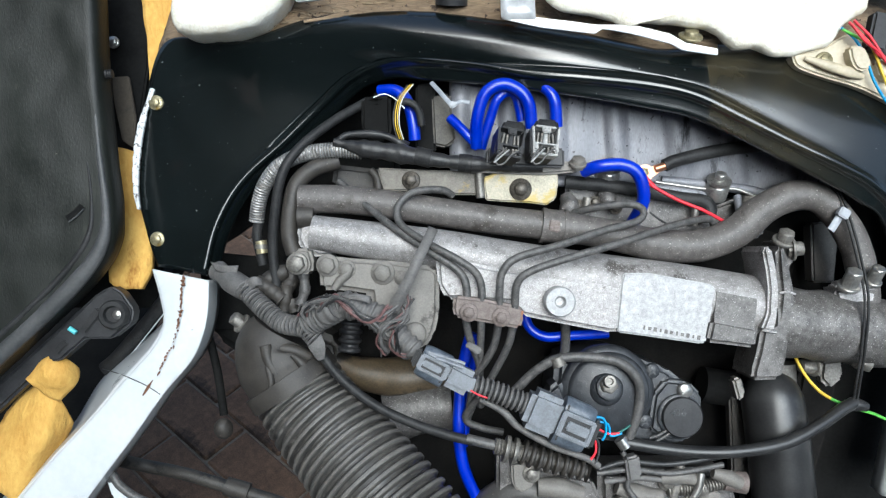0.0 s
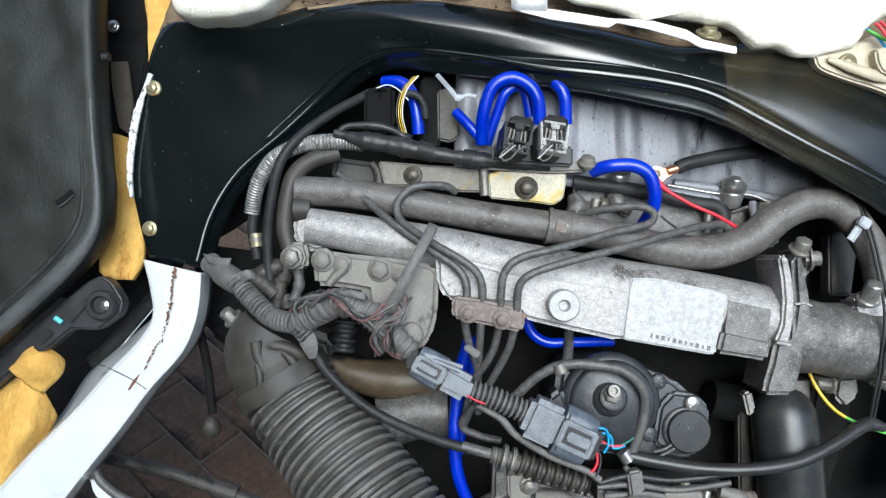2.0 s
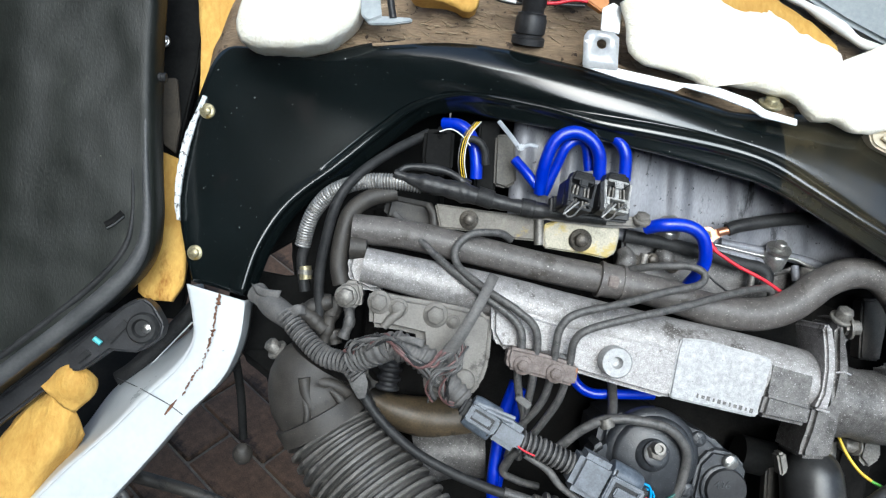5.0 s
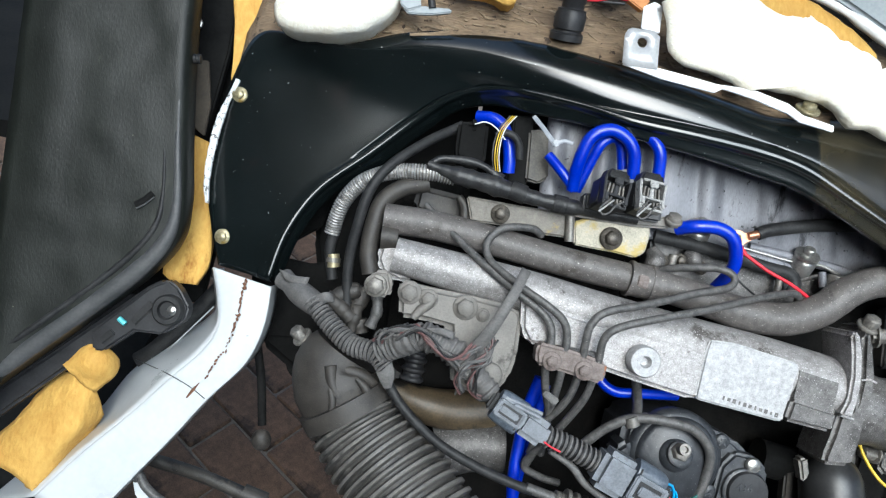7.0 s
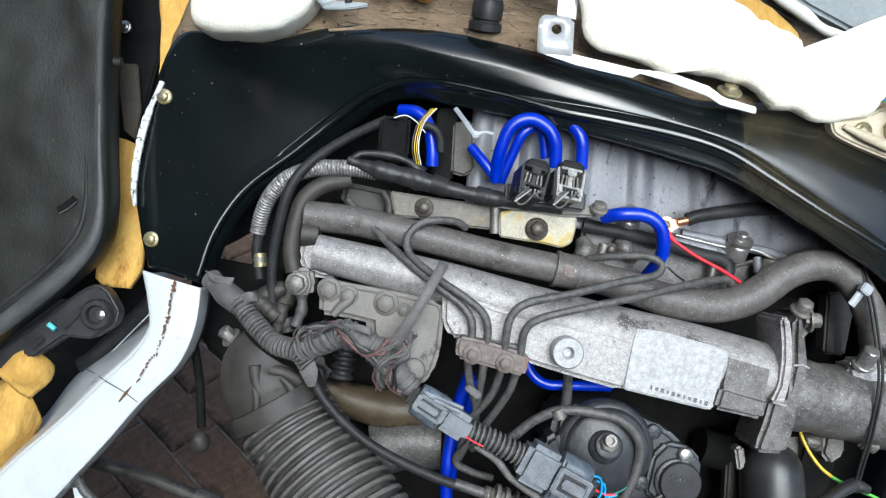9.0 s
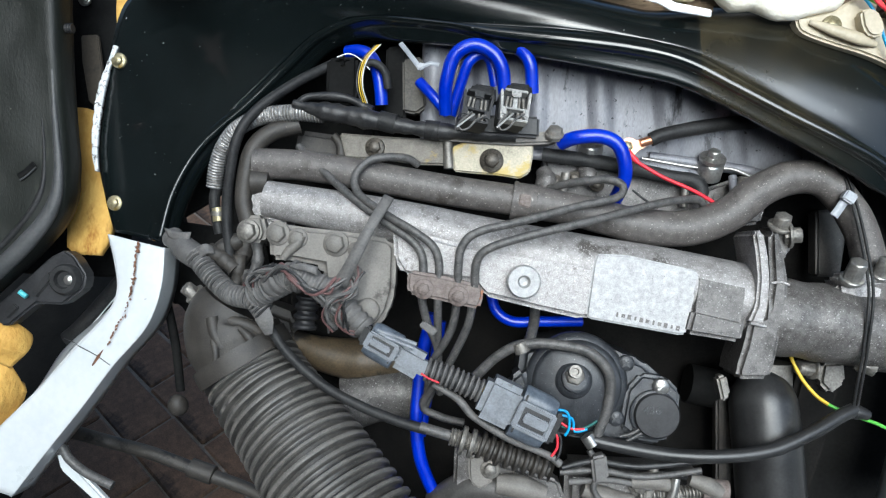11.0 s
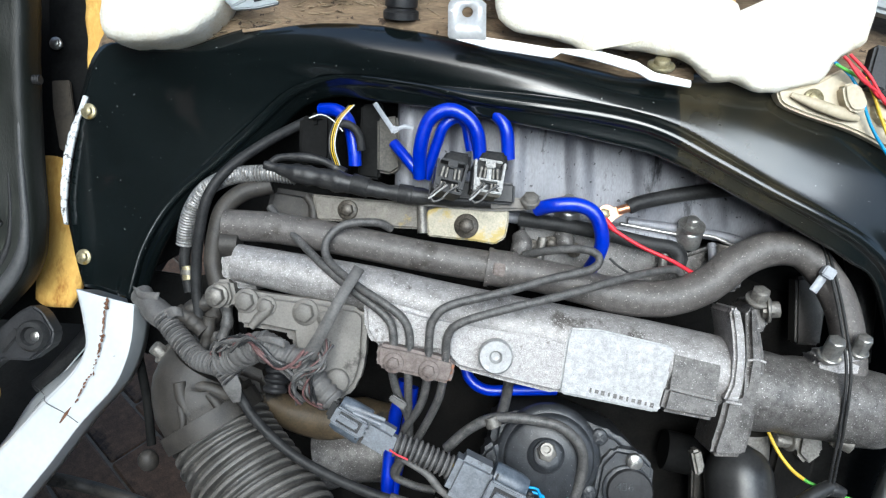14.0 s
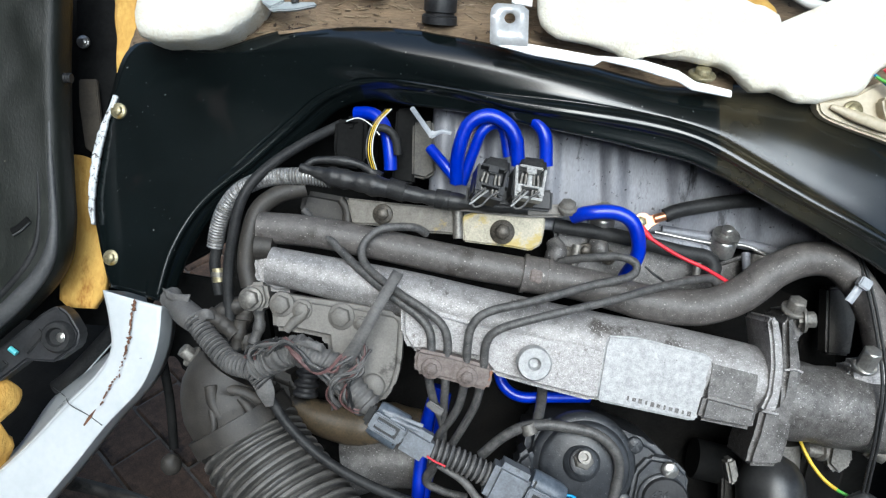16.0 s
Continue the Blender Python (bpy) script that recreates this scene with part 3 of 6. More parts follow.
part("lining", bm, CARPET, lid, thick=3)
part("seal", fill(tube, [V(p) + Vector((-4, 2, 5)) for p in EDGE], [1.5, 1.5, 1.8, 2, 2.5, 4, 6, 7.5, 7.5, 7.5, 7.5], 12, flat=0.7), SEAL, lid, "grey rubber seal strip")
part("seal_lip", fill(tube, [V(p) + Vector((-15, 8, 6)) for p in EDGE[4:]], [0.5, 2, 3.2, 3.2, 3.2, 3.2, 3.2], 8), RUBBER, lid)
# No hole is cut; a near-black bar stands for the slot's shade.
part("slot", fill(tube, [(-321, 26, -5), (-315, 30, -5), (-308, 37, -5)], 2.6, 10, flat=0.35), SHADE, lid, "slot in the lining, its shaded hole drawn as a dark bar")
part("slot_rim", fill(tube, [V(p) + Vector((1.5, -2.8, 0)) for p in [(-321, 26, -5), (-315, 30, -5), (-308, 37, -5)]], 0.8, 8), SEAL, lid)
bm = bmesh.new()
slab(bm, [(-354, -86, -30), (-344, -75, -30), (-308, -40, -30), (-295, -33, -30), (-286, -38, -30), (-275, -54, -30), (-277, -66, -30), (-295, -80, -30), (-318, -80, -30), (-341, -100, -30), (-350, -100, -30)], 14, 2)
lid_bracket = part("bracket", bm, PLASTIC, lid, "black moulded hinge bracket")
bm = bmesh.new()
for a in ([(-308, -52, -28), (-302, -56, -28), (-317, -75, -28), (-322, -70, -28)], [(-337, -80, -28), (-332, -84, -28), (-342, -94, -28), (-345, -89, -28)]):
    slab(bm, a, 8, 1)
part("rib", bm, RUBBER, lid_bracket)
part("rail", fill(slab, [(-441, -155, -40), (-385, -106, -40), (-349, -73, -40), (-313, -40, -40), (-302, -34, -40), (-298, -45, -40), (-339, -89, -40), (-369, -116, -40), (-441, -183, -40)], 12, 3), PLASTIC, lid, "dark lower rail of the lid")
bm = bmesh.new()
lathe(bm, (-291, -58, -32), Z, [(13, 0), (13, 7), (11.5, 9), (8, 9), (6.5, 6), (0.1, 6)], 28)
part("bump_stop", bm, RUBBER, lid_bracket, "round rubber bump stop")
bolt(lid, (-287, -58, -25), 3.2, 2, mat=STEEL, washer=1.3)
part("clip", fill(tube, [(-330, -70, -26), (-324, -74, -26)], 2.4, 8), material("teal_clip", (0.1, 0.45, 0.48), (0.16, 0.55, 0.58), 0.4), lid, "small teal clip")
part("stud", fill(tube, [(-308, 152, -20), (-289, 153, -20)], 4, 10, pitch=2.2, depth=0.25, step=0.6), RUBBER, lid, "threaded stud")
part("pin", fill(tube, [(-304, 133, -20), (-294, 133, -20)], 1.8, 10), STEEL, lid, "bright steel pin")

# ---- yellow foam round the lid ----
bm = bmesh.new()
loft(bm, [[(-317, 96, -70), (-304, 96, -70), (-288, 91, -70)], [(-313, 59, -66), (-298, 59, -66), (-282, 54, -66)], [(-312, 22, -64), (-294, 22, -64), (-276, 16, -64)], [(-313, -5, -62), (-295, -7, -62), (-272, -15, -62)], [(-310, -31, -60), (-301, -37, -60), (-281, -37, -60)]], 4, 6)
roughen(bm, 3, 0.05)
single("foam_strip", bm, FOAM, "torn yellow foam strip tucked behind the lid", "foam", "yellow foam", thick=8)
bm = bmesh.new()
loft(bm, [[(-294, 271, -78), (-262, 271, -78), (-234, 271, -78)], [(-288, 238, -76), (-266, 238, -76), (-246, 238, -76)], [(-283, 215, -72), (-269, 212, -72), (-257, 210, -72)], [(-278, 187, -68), (-272, 184, -68), (-267, 183, -68)], [(-275, 149, -64), (-274, 148, -64), (-272, 147, -64)]], 4, 6)
roughen(bm, 3, 0.05)
single("foam_wedge", bm, FOAM, "wedge of yellow foam beside the black panel", "foam", "yellow foam", thick=8)
bm = bmesh.new()
loft(bm, [[(-391, -124, -56), (-369, -122, -44), (-354, -137, -54)], [(-376, -109, -56), (-351, -110, -40), (-343, -122, -54)], [(-368, -99, -56), (-349, -100, -46), (-343, -112, -56)]], 6, 6)
roughen(bm, 3, 0.07)
single("foam_fold", bm, FOAM, "folded flap of yellow foam under the lid", "foam", "yellow foam", thick=8)
bm = bmesh.new()
loft(bm, [[(-384, -128, -60), (-365, -125, -48), (-351, -134, -47), (-349, -164, -70)], [(-400, -145, -58), (-373, -144, -44), (-355, -158, -45), (-357, -183, -75)], [(-422, -176, -58), (-388, -172, -43), (-366, -184, -45), (-373, -208, -78)], [(-459, -216, -58), (-419, -213, -44), (-395, -227, -46), (-400, -251, -78)]], 6, 9)
roughen(bm, 3.5, 0.03)
roughen(bm, 1.5, 0.11)
single("foam_roll", bm, FOAM, "crumpled yellow foam roll between lid and sill", "foam", "yellow foam", thick=12)

# ---- dark sheet metal behind the lid ----
inner = thing("hinge_pillar", (-316, 176, -90), "dark inner pillar with a bolt and a brown edge", "body panel")
# Added backing; its black closes a gap where bright ground showed.
part("rear_sheet", fill(slab, [(-420, 300, -120), (-270, 300, -120), (-275, 60, -120), (-290, -60, -120), (-420, -60, -120)], 6, 2), SHADE, inner, "near-black sheet added to close the gap behind the pillar")
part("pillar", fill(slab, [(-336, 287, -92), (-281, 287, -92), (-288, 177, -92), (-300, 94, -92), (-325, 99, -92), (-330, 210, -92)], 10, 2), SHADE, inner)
part("brown_plate", fill(slab, [(-318, 165, -80), (-302, 166, -80), (-295, 125, -80), (-297, 97, -80), (-308, 104, -80), (-316, 142, -80)], 4, 1), material("brown_board", (0.05, 0.04, 0.03), (0.085, 0.07, 0.05), 0.8), inner, "brown fibre plate")
bolt(inner, (-319, 200, -86), 4.5, 3, mat=STEEL, washer=1.3)

# ---- rusty deck above the arch ----
deck = []
for q in [a[0] for a in ARCH[4:]]:
    q = q.copy()
    back = Vector((0, 0.86, -0.5))
    deck.append([q - Z * 4 - back * 6, q - Z * 1 + back * 12, q + back * 45, q + back * 110, q + back * 260, q + back * 600])
bm = bmesh.new()
loft(bm, deck, 5, 7)
roughen(bm, 2.5, 0.07)
deck_ob = single("floor", bm, DECK, "rusty cabin floor with torn glue and fibre remains", "floor", kind="structure", thick=3)

edge_pts = [V(q) + Vector((0, -2, 5)) for q in [a[0] for a in ARCH[7:13]]]
single("glue_residue", fill(tube, edge_pts, [1, 4, 8, 7, 8, 5], 10, flat=0.35, wobble=0.45), DECK, "brown fibrous glue residue along the panel edge", "residue")

# Torn shreds of glue and fibre, too many to count.
random.seed(23)
bm = bmesh.new()
for k in range(800):
    u = random.uniform(2.2, 9.5)
    q = ARCH[4 + int(u)][0].lerp(ARCH[5 + int(u)][0], u % 1)
    c = q + Vector((0, 0.86, -0.5)) * random.uniform(2, 70) + Z * random.uniform(0.6, 2.2)
    a, w, turn = random.uniform(1.0, 6.5), random.uniform(0.2, 0.75), random.gauss(-0.12, 0.3)
    d, e = Vector((math.cos(turn), math.sin(turn), random.gauss(0, 0.12))), Vector((-math.sin(turn), math.cos(turn), -0.45))
    f = [bm.verts.new(c + d * x * a + e * y * w * random.uniform(0.6, 1.4)) for x, y in ((-1, -0.3), (-0.2, -1), (0.8, -0.6), (1, 0.5), (0.1, 1), (-0.8, 0.7))]
    g = [bm.verts.new(v.co - Z * 0.8) for v in f]
    bm.faces.new(f)
    for i in range(6):
        bm.faces.new((f[i], g[i], g[(i + 1) % 6], f[(i + 1) % 6]))
single("deck_shreds", bm, SHREDS, "tan and brown shreds of torn glue and fibre", "debris", kind="stuff", smooth=False)

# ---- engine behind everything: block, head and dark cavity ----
# Backing slabs behind the parts; their black stands for unlit gaps.
block = thing("engine_block", (95, -91, -120), "plain engine block slab, near-black for the bay's shade", "engine")
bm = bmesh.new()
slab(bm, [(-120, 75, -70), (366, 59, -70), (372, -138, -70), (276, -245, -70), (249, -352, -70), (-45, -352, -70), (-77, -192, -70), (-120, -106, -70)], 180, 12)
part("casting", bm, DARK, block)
part("rear_gap_slab", fill(slab, [(352, 78, -95), (507, 67, -95), (507, -337, -95), (286, -337, -95), (302, -144, -95), (352, -110, -95)], 60, 8), SHADE, block)

cover = thing("valve_cover", (184, 106, -30), "ribbed grey metal valve cover with bolted ledge", "valve cover")
bm = bmesh.new()
top = [(8, 185, -26), (106, 183, -18), (211, 170, -8), (325, 140, -4)]
bot = [(8, 55, -24), (107, 61, -24), (237, 51, -24), (341, 45, -24)]
rows = []
for k in range(57):
    u = k / 56 * 3
    i = min(int(u), 2)
    a, b = V(top[i]).lerp(V(top[i + 1]), u - i), V(bot[i]).lerp(V(bot[i + 1]), u - i)
    w = 4.5 * max(0, math.sin(k * 0.78 + 0.6)) ** 3 + 2.0 * max(0, math.sin(k * 0.39)) ** 2
    rows.append([a, a.lerp(b, 0.3) + Z * w, a.lerp(b, 0.6) + Z * w, a.lerp(b, 0.85) + Z * w * 0.7, b])
loft(bm, rows, 3, 2)
part("ribbed_face", bm, COVER, cover, thick=4)
bm = bmesh.new()
tube(bm, [(86, 60, -16), (136, 56, -16), (199, 51, -16), (222, 47, -16), (235, 41, -16)], 4.5, 10, flat=0.7)
tube(bm, [(190, 60, -16), (229, 56, -16), (268, 51, -16), (289, 44, -16)], 4.0, 10, flat=0.7)
part("ledge", bm, COVER, cover)
part("rim", fill(tube, [(184, 58, -14), (228, 52, -14), (252, 52, -14), (267, 47, -14), (285, 39, -14)], 1.6, 8), STEEL, cover, "worn bright rim")
bm = bmesh.new()
slab(bm, [(107, 59, -22), (226, 49, -22), (237, 37, -22), (271, 50, -22), (290, 45, -22), (281, 10, -22), (206, 0, -22), (112, 10, -22)], 30, 3)
part("ledge_block", bm, ALU_DIRTY, cover)
for p, r in (((237, 52, -14), 8), ((143, 64, -14), 8)):
    bm = bmesh.new()
    lathe(bm, V(p) - UP * 8, UP, [(r + 2, 0), (r + 2, 12), (r, 14), (r + 2.2, 15), (r + 2.2, 18), (r - 2, 19)], 24)
    cyl(bm, V(p) + UP * 9, UP, r - 3, 7, seg=6, bevel=0.8)
    part("sleeve_bolt", bm, STEEL, cover, "bright bolt on a sleeve")
for pts, r in (([(217, 20, -12), (218, 35, -12), (222, 43, -12)], 3), ([(125, 44, -12), (122, 27, -12)], 4), ([(266, 44, -10), (262, 27, -10)], 8)):
    part("stud", fill(tube, pts, r, 12), DULL_STEEL, cover)
bm = bmesh.new()
tube(bm, [(105, 58, -8), (153, 53, -8), (202, 44, -8), (224, 41, -8), (230, 33, -8), (227, 26, -8)], 5.5, 10, flat=0.6)
part("gasket_strip", bm, RUBBER, cover, "black strip along the ledge")

for p in [(116, 37, -12), (131, 40, -12), (149, 36, -12)]:
    bolt(cover, p, 4.2, 5, mat=OLD_BOLT, washer=1.4)
for pts in [[(254, 46, -12), (254, 33, -8)], [(262, 43, -12), (261, 30, -8)], [(269, 40, -12), (269, 27, -8)]]:
    part("ledge_rib", fill(tube, pts, 3.2, 10), COVER, cover)
part("ledge_lump", fill(tube, [(106, 46, -14), (109, 38, -10), (106, 29, -10)], [6, 8, 6], 14, wobble=0.3), ALU_DIRTY, cover)
part("ledge_lump", fill(tube, [(138, 48, -16), (142, 43, -12), (144, 35, -12)], [5, 8, 5], 14, wobble=0.3), ALU_DIRTY, cover)

# ---- intake manifold ----
mani = thing("intake_manifold", (98, -36, 30), "pale cast aluminium intake manifold with speckled grime", "intake manifold")
bm = bmesh.new()
tube(bm, [(-108, 14, 14), (-67, 8, 14), (-2, -2, 14), (54, -14, 14), (124, -27, 14), (194, -37, 14), (262, -49, 14)], [14, 15.5, 18, 21, 24, 25, 26], 28, flat=1.0)
part("runner", bm, ALU_MID, mani)
part("end_flange", fill(slab, [(-120, 21, 14), (-104, 25, 14), (-97, 20, 14), (-92, 6, 14), (-88, -6, 14), (-102, -8, 14), (-117, -2, 14), (-122, 9, 14)], 30, 6), ALU_MID, mani, "rounded cast end of the runner")
bm = bmesh.new()
slab(bm, [(-6, -5, 38), (43, -15, 38), (97, -21, 38), (146, -26, 38), (142, -65, 38), (135, -67, 38), (97, -60, 38), (63, -53, 38), (54, -43, 38), (3, -40, 38), (-4, -29, 38)], 40, 5)
part("flange_face", bm, ALU, mani)
bm = bmesh.new()
slab(bm, [(143, -19, 40), (163, -19, 40), (213, -28, 40), (216, -32, 40), (208, -74, 40), (204, -75, 40), (139, -66, 40), (137, -64, 40), (141, -26, 40)], 12, 2)
part("maker_pad", bm, LABEL, mani, "pale raised rectangular pad")
bm = bmesh.new()
slab(bm, [(213, -29, 40), (252, -36, 40), (252, -44, 40), (248, -78, 40), (208, -74, 40)], 44, 8)
slab(bm, [(211, -55, 45), (248, -62, 45), (245, -78, 45), (207, -73, 45)], 30, 3)
part("outlet_neck", bm, ALU_DIRTY, mani)
bm = bmesh.new()
lathe(bm, (91, -41, 40), Z, [(12, 0), (12, 10), (11, 11.5), (4.6, 11.5), (4, 8), (3, 6), (0.1, 6)], 32)
part("boss", bm, LABEL, mani, "round cast boss")
part("flange", fill(slab, [(251, 0, 44), (254, 3, 44), (258, 1, 44), (262, -15, 44), (264, -34, 44), (263, -52, 44), (260, -65, 44), (250, -64, 44), (255, -51, 44), (256, -32, 44), (254, -15, 44)], 42, 4), ALU_MID, mani)
part("mating_flange", fill(slab, [(265, 1, 37), (271, 4, 37), (276, -14, 37), (280, -34, 37), (280, -50, 37), (276, -70, 37), (273, -91, 37), (269, -104, 37), (246, -105, 37), (246, -98, 37), (251, -80, 37), (254, -63, 37), (263, -59, 37), (266, -53, 37), (268, -35, 37), (266, -14, 37)], 40, 5), ALU_DIRTY, mani)
part("casting_ridge", fill(tube, [(267, -35, 38), (274, -34, 38), (280, -36, 37)], 0.9, 6), ALU, mani, "thin bright casting ridge")
part("casting_ridge", fill(tube, [(252, -64, 40), (257, -65, 40), (264, -66, 39)], 0.9, 6), ALU, mani, "thin bright casting ridge")
bm = bmesh.new()
tube(bm, [(265, -59, 8), (324, -65, 6), (352, -69, 4), (375, -72, 2), (386, -74, 0), (391, -75, -2)], [29, 29, 29, 28.5, 24, 12], 28, wobble=0.05)
part("elbow", bm, ALU_DIRTY, mani, "grimy cast elbow")
bm = bmesh.new()
slab(bm, [(318, -34, 22), (325, -30, 22), (347, -31, 22), (356, -34, 22), (354, -46, 22), (336, -47, 22), (321, -44, 22)], 22, 4)
slab(bm, [(319, -27, 27), (334, -25, 27), (351, -27, 27), (353, -32, 27), (334, -36, 27), (319, -34, 27)], 14, 3)
part("thermostat_cap", bm, ALU, mani, "two-bolt cast cap")
bolt(mani, (328, -30, 26), 6.5, 16, d=UP, mat=STEEL, washer=1.3)
bolt(mani, (349, -26, 24), 5.5, 14, d=UP, mat=STEEL, washer=1.3)
bolt(mani, (345, -92, 12), 7, 10, d=(1, -0.4, 0.3), mat=DULL_STEEL, washer=1.1)
bolt(mani, (279, 7, 20), 6.5, 9, d=UP, mat=DULL_STEEL, washer=1.4)
bm = bmesh.new()
slab(bm, [(271, 5, 18), (285, 8, 18), (290, 0, 18), (288, -14, 18), (282, -19, 18), (275, -14, 18)], 26, 3)
part("stay", bm, ALU_DIRTY, mani)
bolt(mani, (286, 0, 20), 6, 8, d=(1, 0.1, 0.2), mat=DULL_STEEL, washer=1.6)
bm = bmesh.new()
for u in range(11):
    p = V((159, -62, 40)).lerp(V((202, -70, 40)), u / 10)
    box(bm, p, (2.6 if u % 3 else 1.4, 3.4 - (u % 2) * 0.8, 0.6), (0, 0, -9), 0)
part("cast_mark", bm, ALU_DIRTY, mani, "worn row of cast marks")

# ---- bracket plate on the manifold's end ----
brk = thing("lifting_bracket", (-51, -26, 36), "dull grey bolted bracket plate on the manifold end", "bracket")
part("plate", fill(slab, [(-101, -4, 34), (-81, -7, 34), (-37, -10, 34), (-8, -14, 34), (-3, -20, 34), (-3, -52, 34), (-7, -69, 34), (-15, -80, 34), (-30, -85, 34), (-51, -80, 34), (-55, -55, 34), (-58, -36, 34), (-79, -33, 34), (-98, -33, 34)], 14, 4), PLATE, brk)
bm = bmesh.new()
lathe(bm, (-22, -67, 36), Z, [(9, 0), (9, 1.5), (7.5, 3), (0.1, 3.3)], 24)
part("cast_boss", bm, PLATE, brk)
part("cast_rib", fill(tube, [(-87, -32, 36), (-82, -25, 36), (-76, -20, 36), (-73, -14, 36)], [2.5, 3.5, 3.5, 2.5], 10, wobble=0.3), PLATE, brk, "chipped cast rib with a black crack")
for p, r, h in (((-92, -13, 34), 6.8, 7), ((-77, -16, 34), 5.6, 5), ((-48, -19, 34), 7.2, 8), ((-34, -23, 34), 4, 3)):
    bolt(brk, p, r, h, mat=PLATE, washer=1.35)
bm = bmesh.new()
slab(bm, [(-122, 0, 20), (-109, 1, 20), (-105, -13, 20), (-108, -21, 20), (-122, -20, 20), (-127, -11, 20)], 20, 3)
part("ear", bm, PLATE, brk)
bolt(brk, (-119, -12, 21), 7, 7, mat=DULL_STEEL, washer=1.3)

# ---- coolant pipe and hose ----
cool = thing("coolant_pipe", (8, 29, 10), "dusty grey coolant pipe running into a rubber hose", "coolant pipe")
part("pipe", fill(tube, [(-120, 42, 6), (-78, 41, 6), (-30, 35, 6), (31, 26, 6), (83, 20, 6), (102, 18, 6)], 12, 20), PIPE, cool)
part("hose", fill(tube, [(97, 19, 8), (140, 12, 8), (177, 4, 8), (215, 3, 8), (244, 14, 8), (267, 33, 8), (291, 44, 8), (314, 42, 8), (333, 23, 8), (345, 0, 8), (351, -28, 8), (352, -47, 8)], [12.5, 13, 13.5, 13.5, 13.5, 13, 13, 12.5, 12, 12, 12, 12], 20, wobble=0.04), PIPE, cool, "dusty rubber coolant hose")
part("hose_clamp", fill(tube, [(82, 20, 7), (103, 18, 7)], 14, 24), PIPE, cool)
part("clamp_edge", fill(tube, [(82, 20, 7), (85, 19.6, 7)], 14.9, 24), PIPE, cool)
part("clamp_edge", fill(tube, [(100, 18.3, 7), (103, 18, 7)], 14.9, 24), PIPE, cool)
part("clamp_tab", fill(slab, [(87, 24, 22), (96, 23, 22), (95, 13, 22), (86, 15, 22)], 6, 1), CLAMP, cool, "rusty clamp tab")

# ---- zinc brackets above the pipe ----
zb = thing("hose_bracket", (67, 51, 0), "yellow zinc plated bracket held by a flange bolt", "bracket")
part("plate", fill(slab, [(34, 60, 4), (43, 64, 4), (71, 64, 4), (97, 64, 4), (97, 55, 4), (95, 42, 4), (87, 37, 4), (72, 39, 4), (51, 40, 4), (36, 41, 4)], 5, 1.2), material("iridescent_zinc", (0.1, 0.09, 0.06), (0.34, 0.31, 0.24), 0.42, 0.35, 60, 0.4, 700, (0.26, 0.2, 0.06), 0.52, 30, contrast=0.35, flecks=(0.12, 0.1, 0.08), fleck_at=0.66, fleck_scale=300), zb)
bolt(zb, (65, 50, 6), 6.2, 7, mat=OLD_BOLT, washer=1.5)
zc = thing("rail_bracket", (-12, 58, 0), "dull bracket strip with a bolt and brown stain", "bracket")
part("plate", fill(slab, [(-56, 69, 0), (-12, 67, 0), (30, 66, 0), (32, 46, 0), (8, 46, 0), (-21, 49, 0), (-50, 49, 0)], 6, 1.5), material("stained_plate", (0.07, 0.062, 0.05), (0.17, 0.155, 0.13), 0.55, 0.15, 120, 0.5, 800, (0.22, 0.16, 0.05), 0.63, 50), zc)
bolt(zc, (-27, 58, 1), 5.2, 6, mat=OLD_BOLT, washer=1.5)
part("spacer", fill(tube, [(30, 67, 2), (32, 43, 2)], 4, 10), DULL_STEEL, zc)
part("rail", fill(slab, [(22, 73, 10), (102, 73, 10), (116, 74, 10), (120, 70, 10), (111, 64, 10), (83, 62, 10), (22, 64, 10)], 14, 2), PLATE, zc, "grey wiring rail")
bolt(zc, (112, 71, 12), 6, 5, d=UP, mat=PLATE, washer=1.2)

# ---- fuel injection lines ----
def fuel_line(pts):
    return single("fuel_line", fill(tube, pts, 3.1, 10), LINE, "thin bent steel fuel injection line", "fuel line", "fuel injection lines")


fuel_line([(-88, 57, 0), (-67, 39, 14), (-38, 16, 30), (-11, -2, 42), (7, -13, 46), (17, -24, 47), (19, -42, 46), (18, -55, 42), (22, -74, 34), (30, -97, 20), (28, -122, 8), (20, -145, 0)])
fuel_line([(8, 45, 6), (-2, 49, 14), (-25, 46, 22), (-37, 33, 26), (-33, 19, 32), (-11, 4, 44), (11, -8, 50), (25, -18, 50), (30, -30, 48), (30, -46, 46), (30, -66, 40), (30, -97, 20), (32, -133, 0)])
fuel_line([(110, 30, 0), (125, 34, 10), (151, 37, 18), (163, 32, 22), (158, 23, 26), (129, 15, 34), (91, 3, 46), (57, -7, 52), (46, -18, 52), (44, -32, 50), (44, -48, 46), (42, -71, 38), (37, -86, 30), (26, -107, 16), (22, -132, 4)])
fuel_line([(229, 16, 0), (226, 23, 6), (216, 25, 12), (186, 19, 26), (140, 5, 42), (94, -8, 52), (66, -18, 54), (57, -28, 52), (56, -46, 48), (54, -66, 42), (50, -81, 36), (36, -112, 18), (19, -141, 4), (32, -151, 0), (51, -156, -4)])
lb = thing("line_clamp", (36, -49, 44), "rusty two-bolt clamp block holding four fuel lines", "clamp")
part("block", fill(slab, [(9, -36, 52), (33, -39, 52), (62, -45, 52), (63, -52, 52), (60, -62, 52), (33, -57, 52), (9, -53, 52), (7, -45, 52)], 14, 2.5), CLAMP, lb)
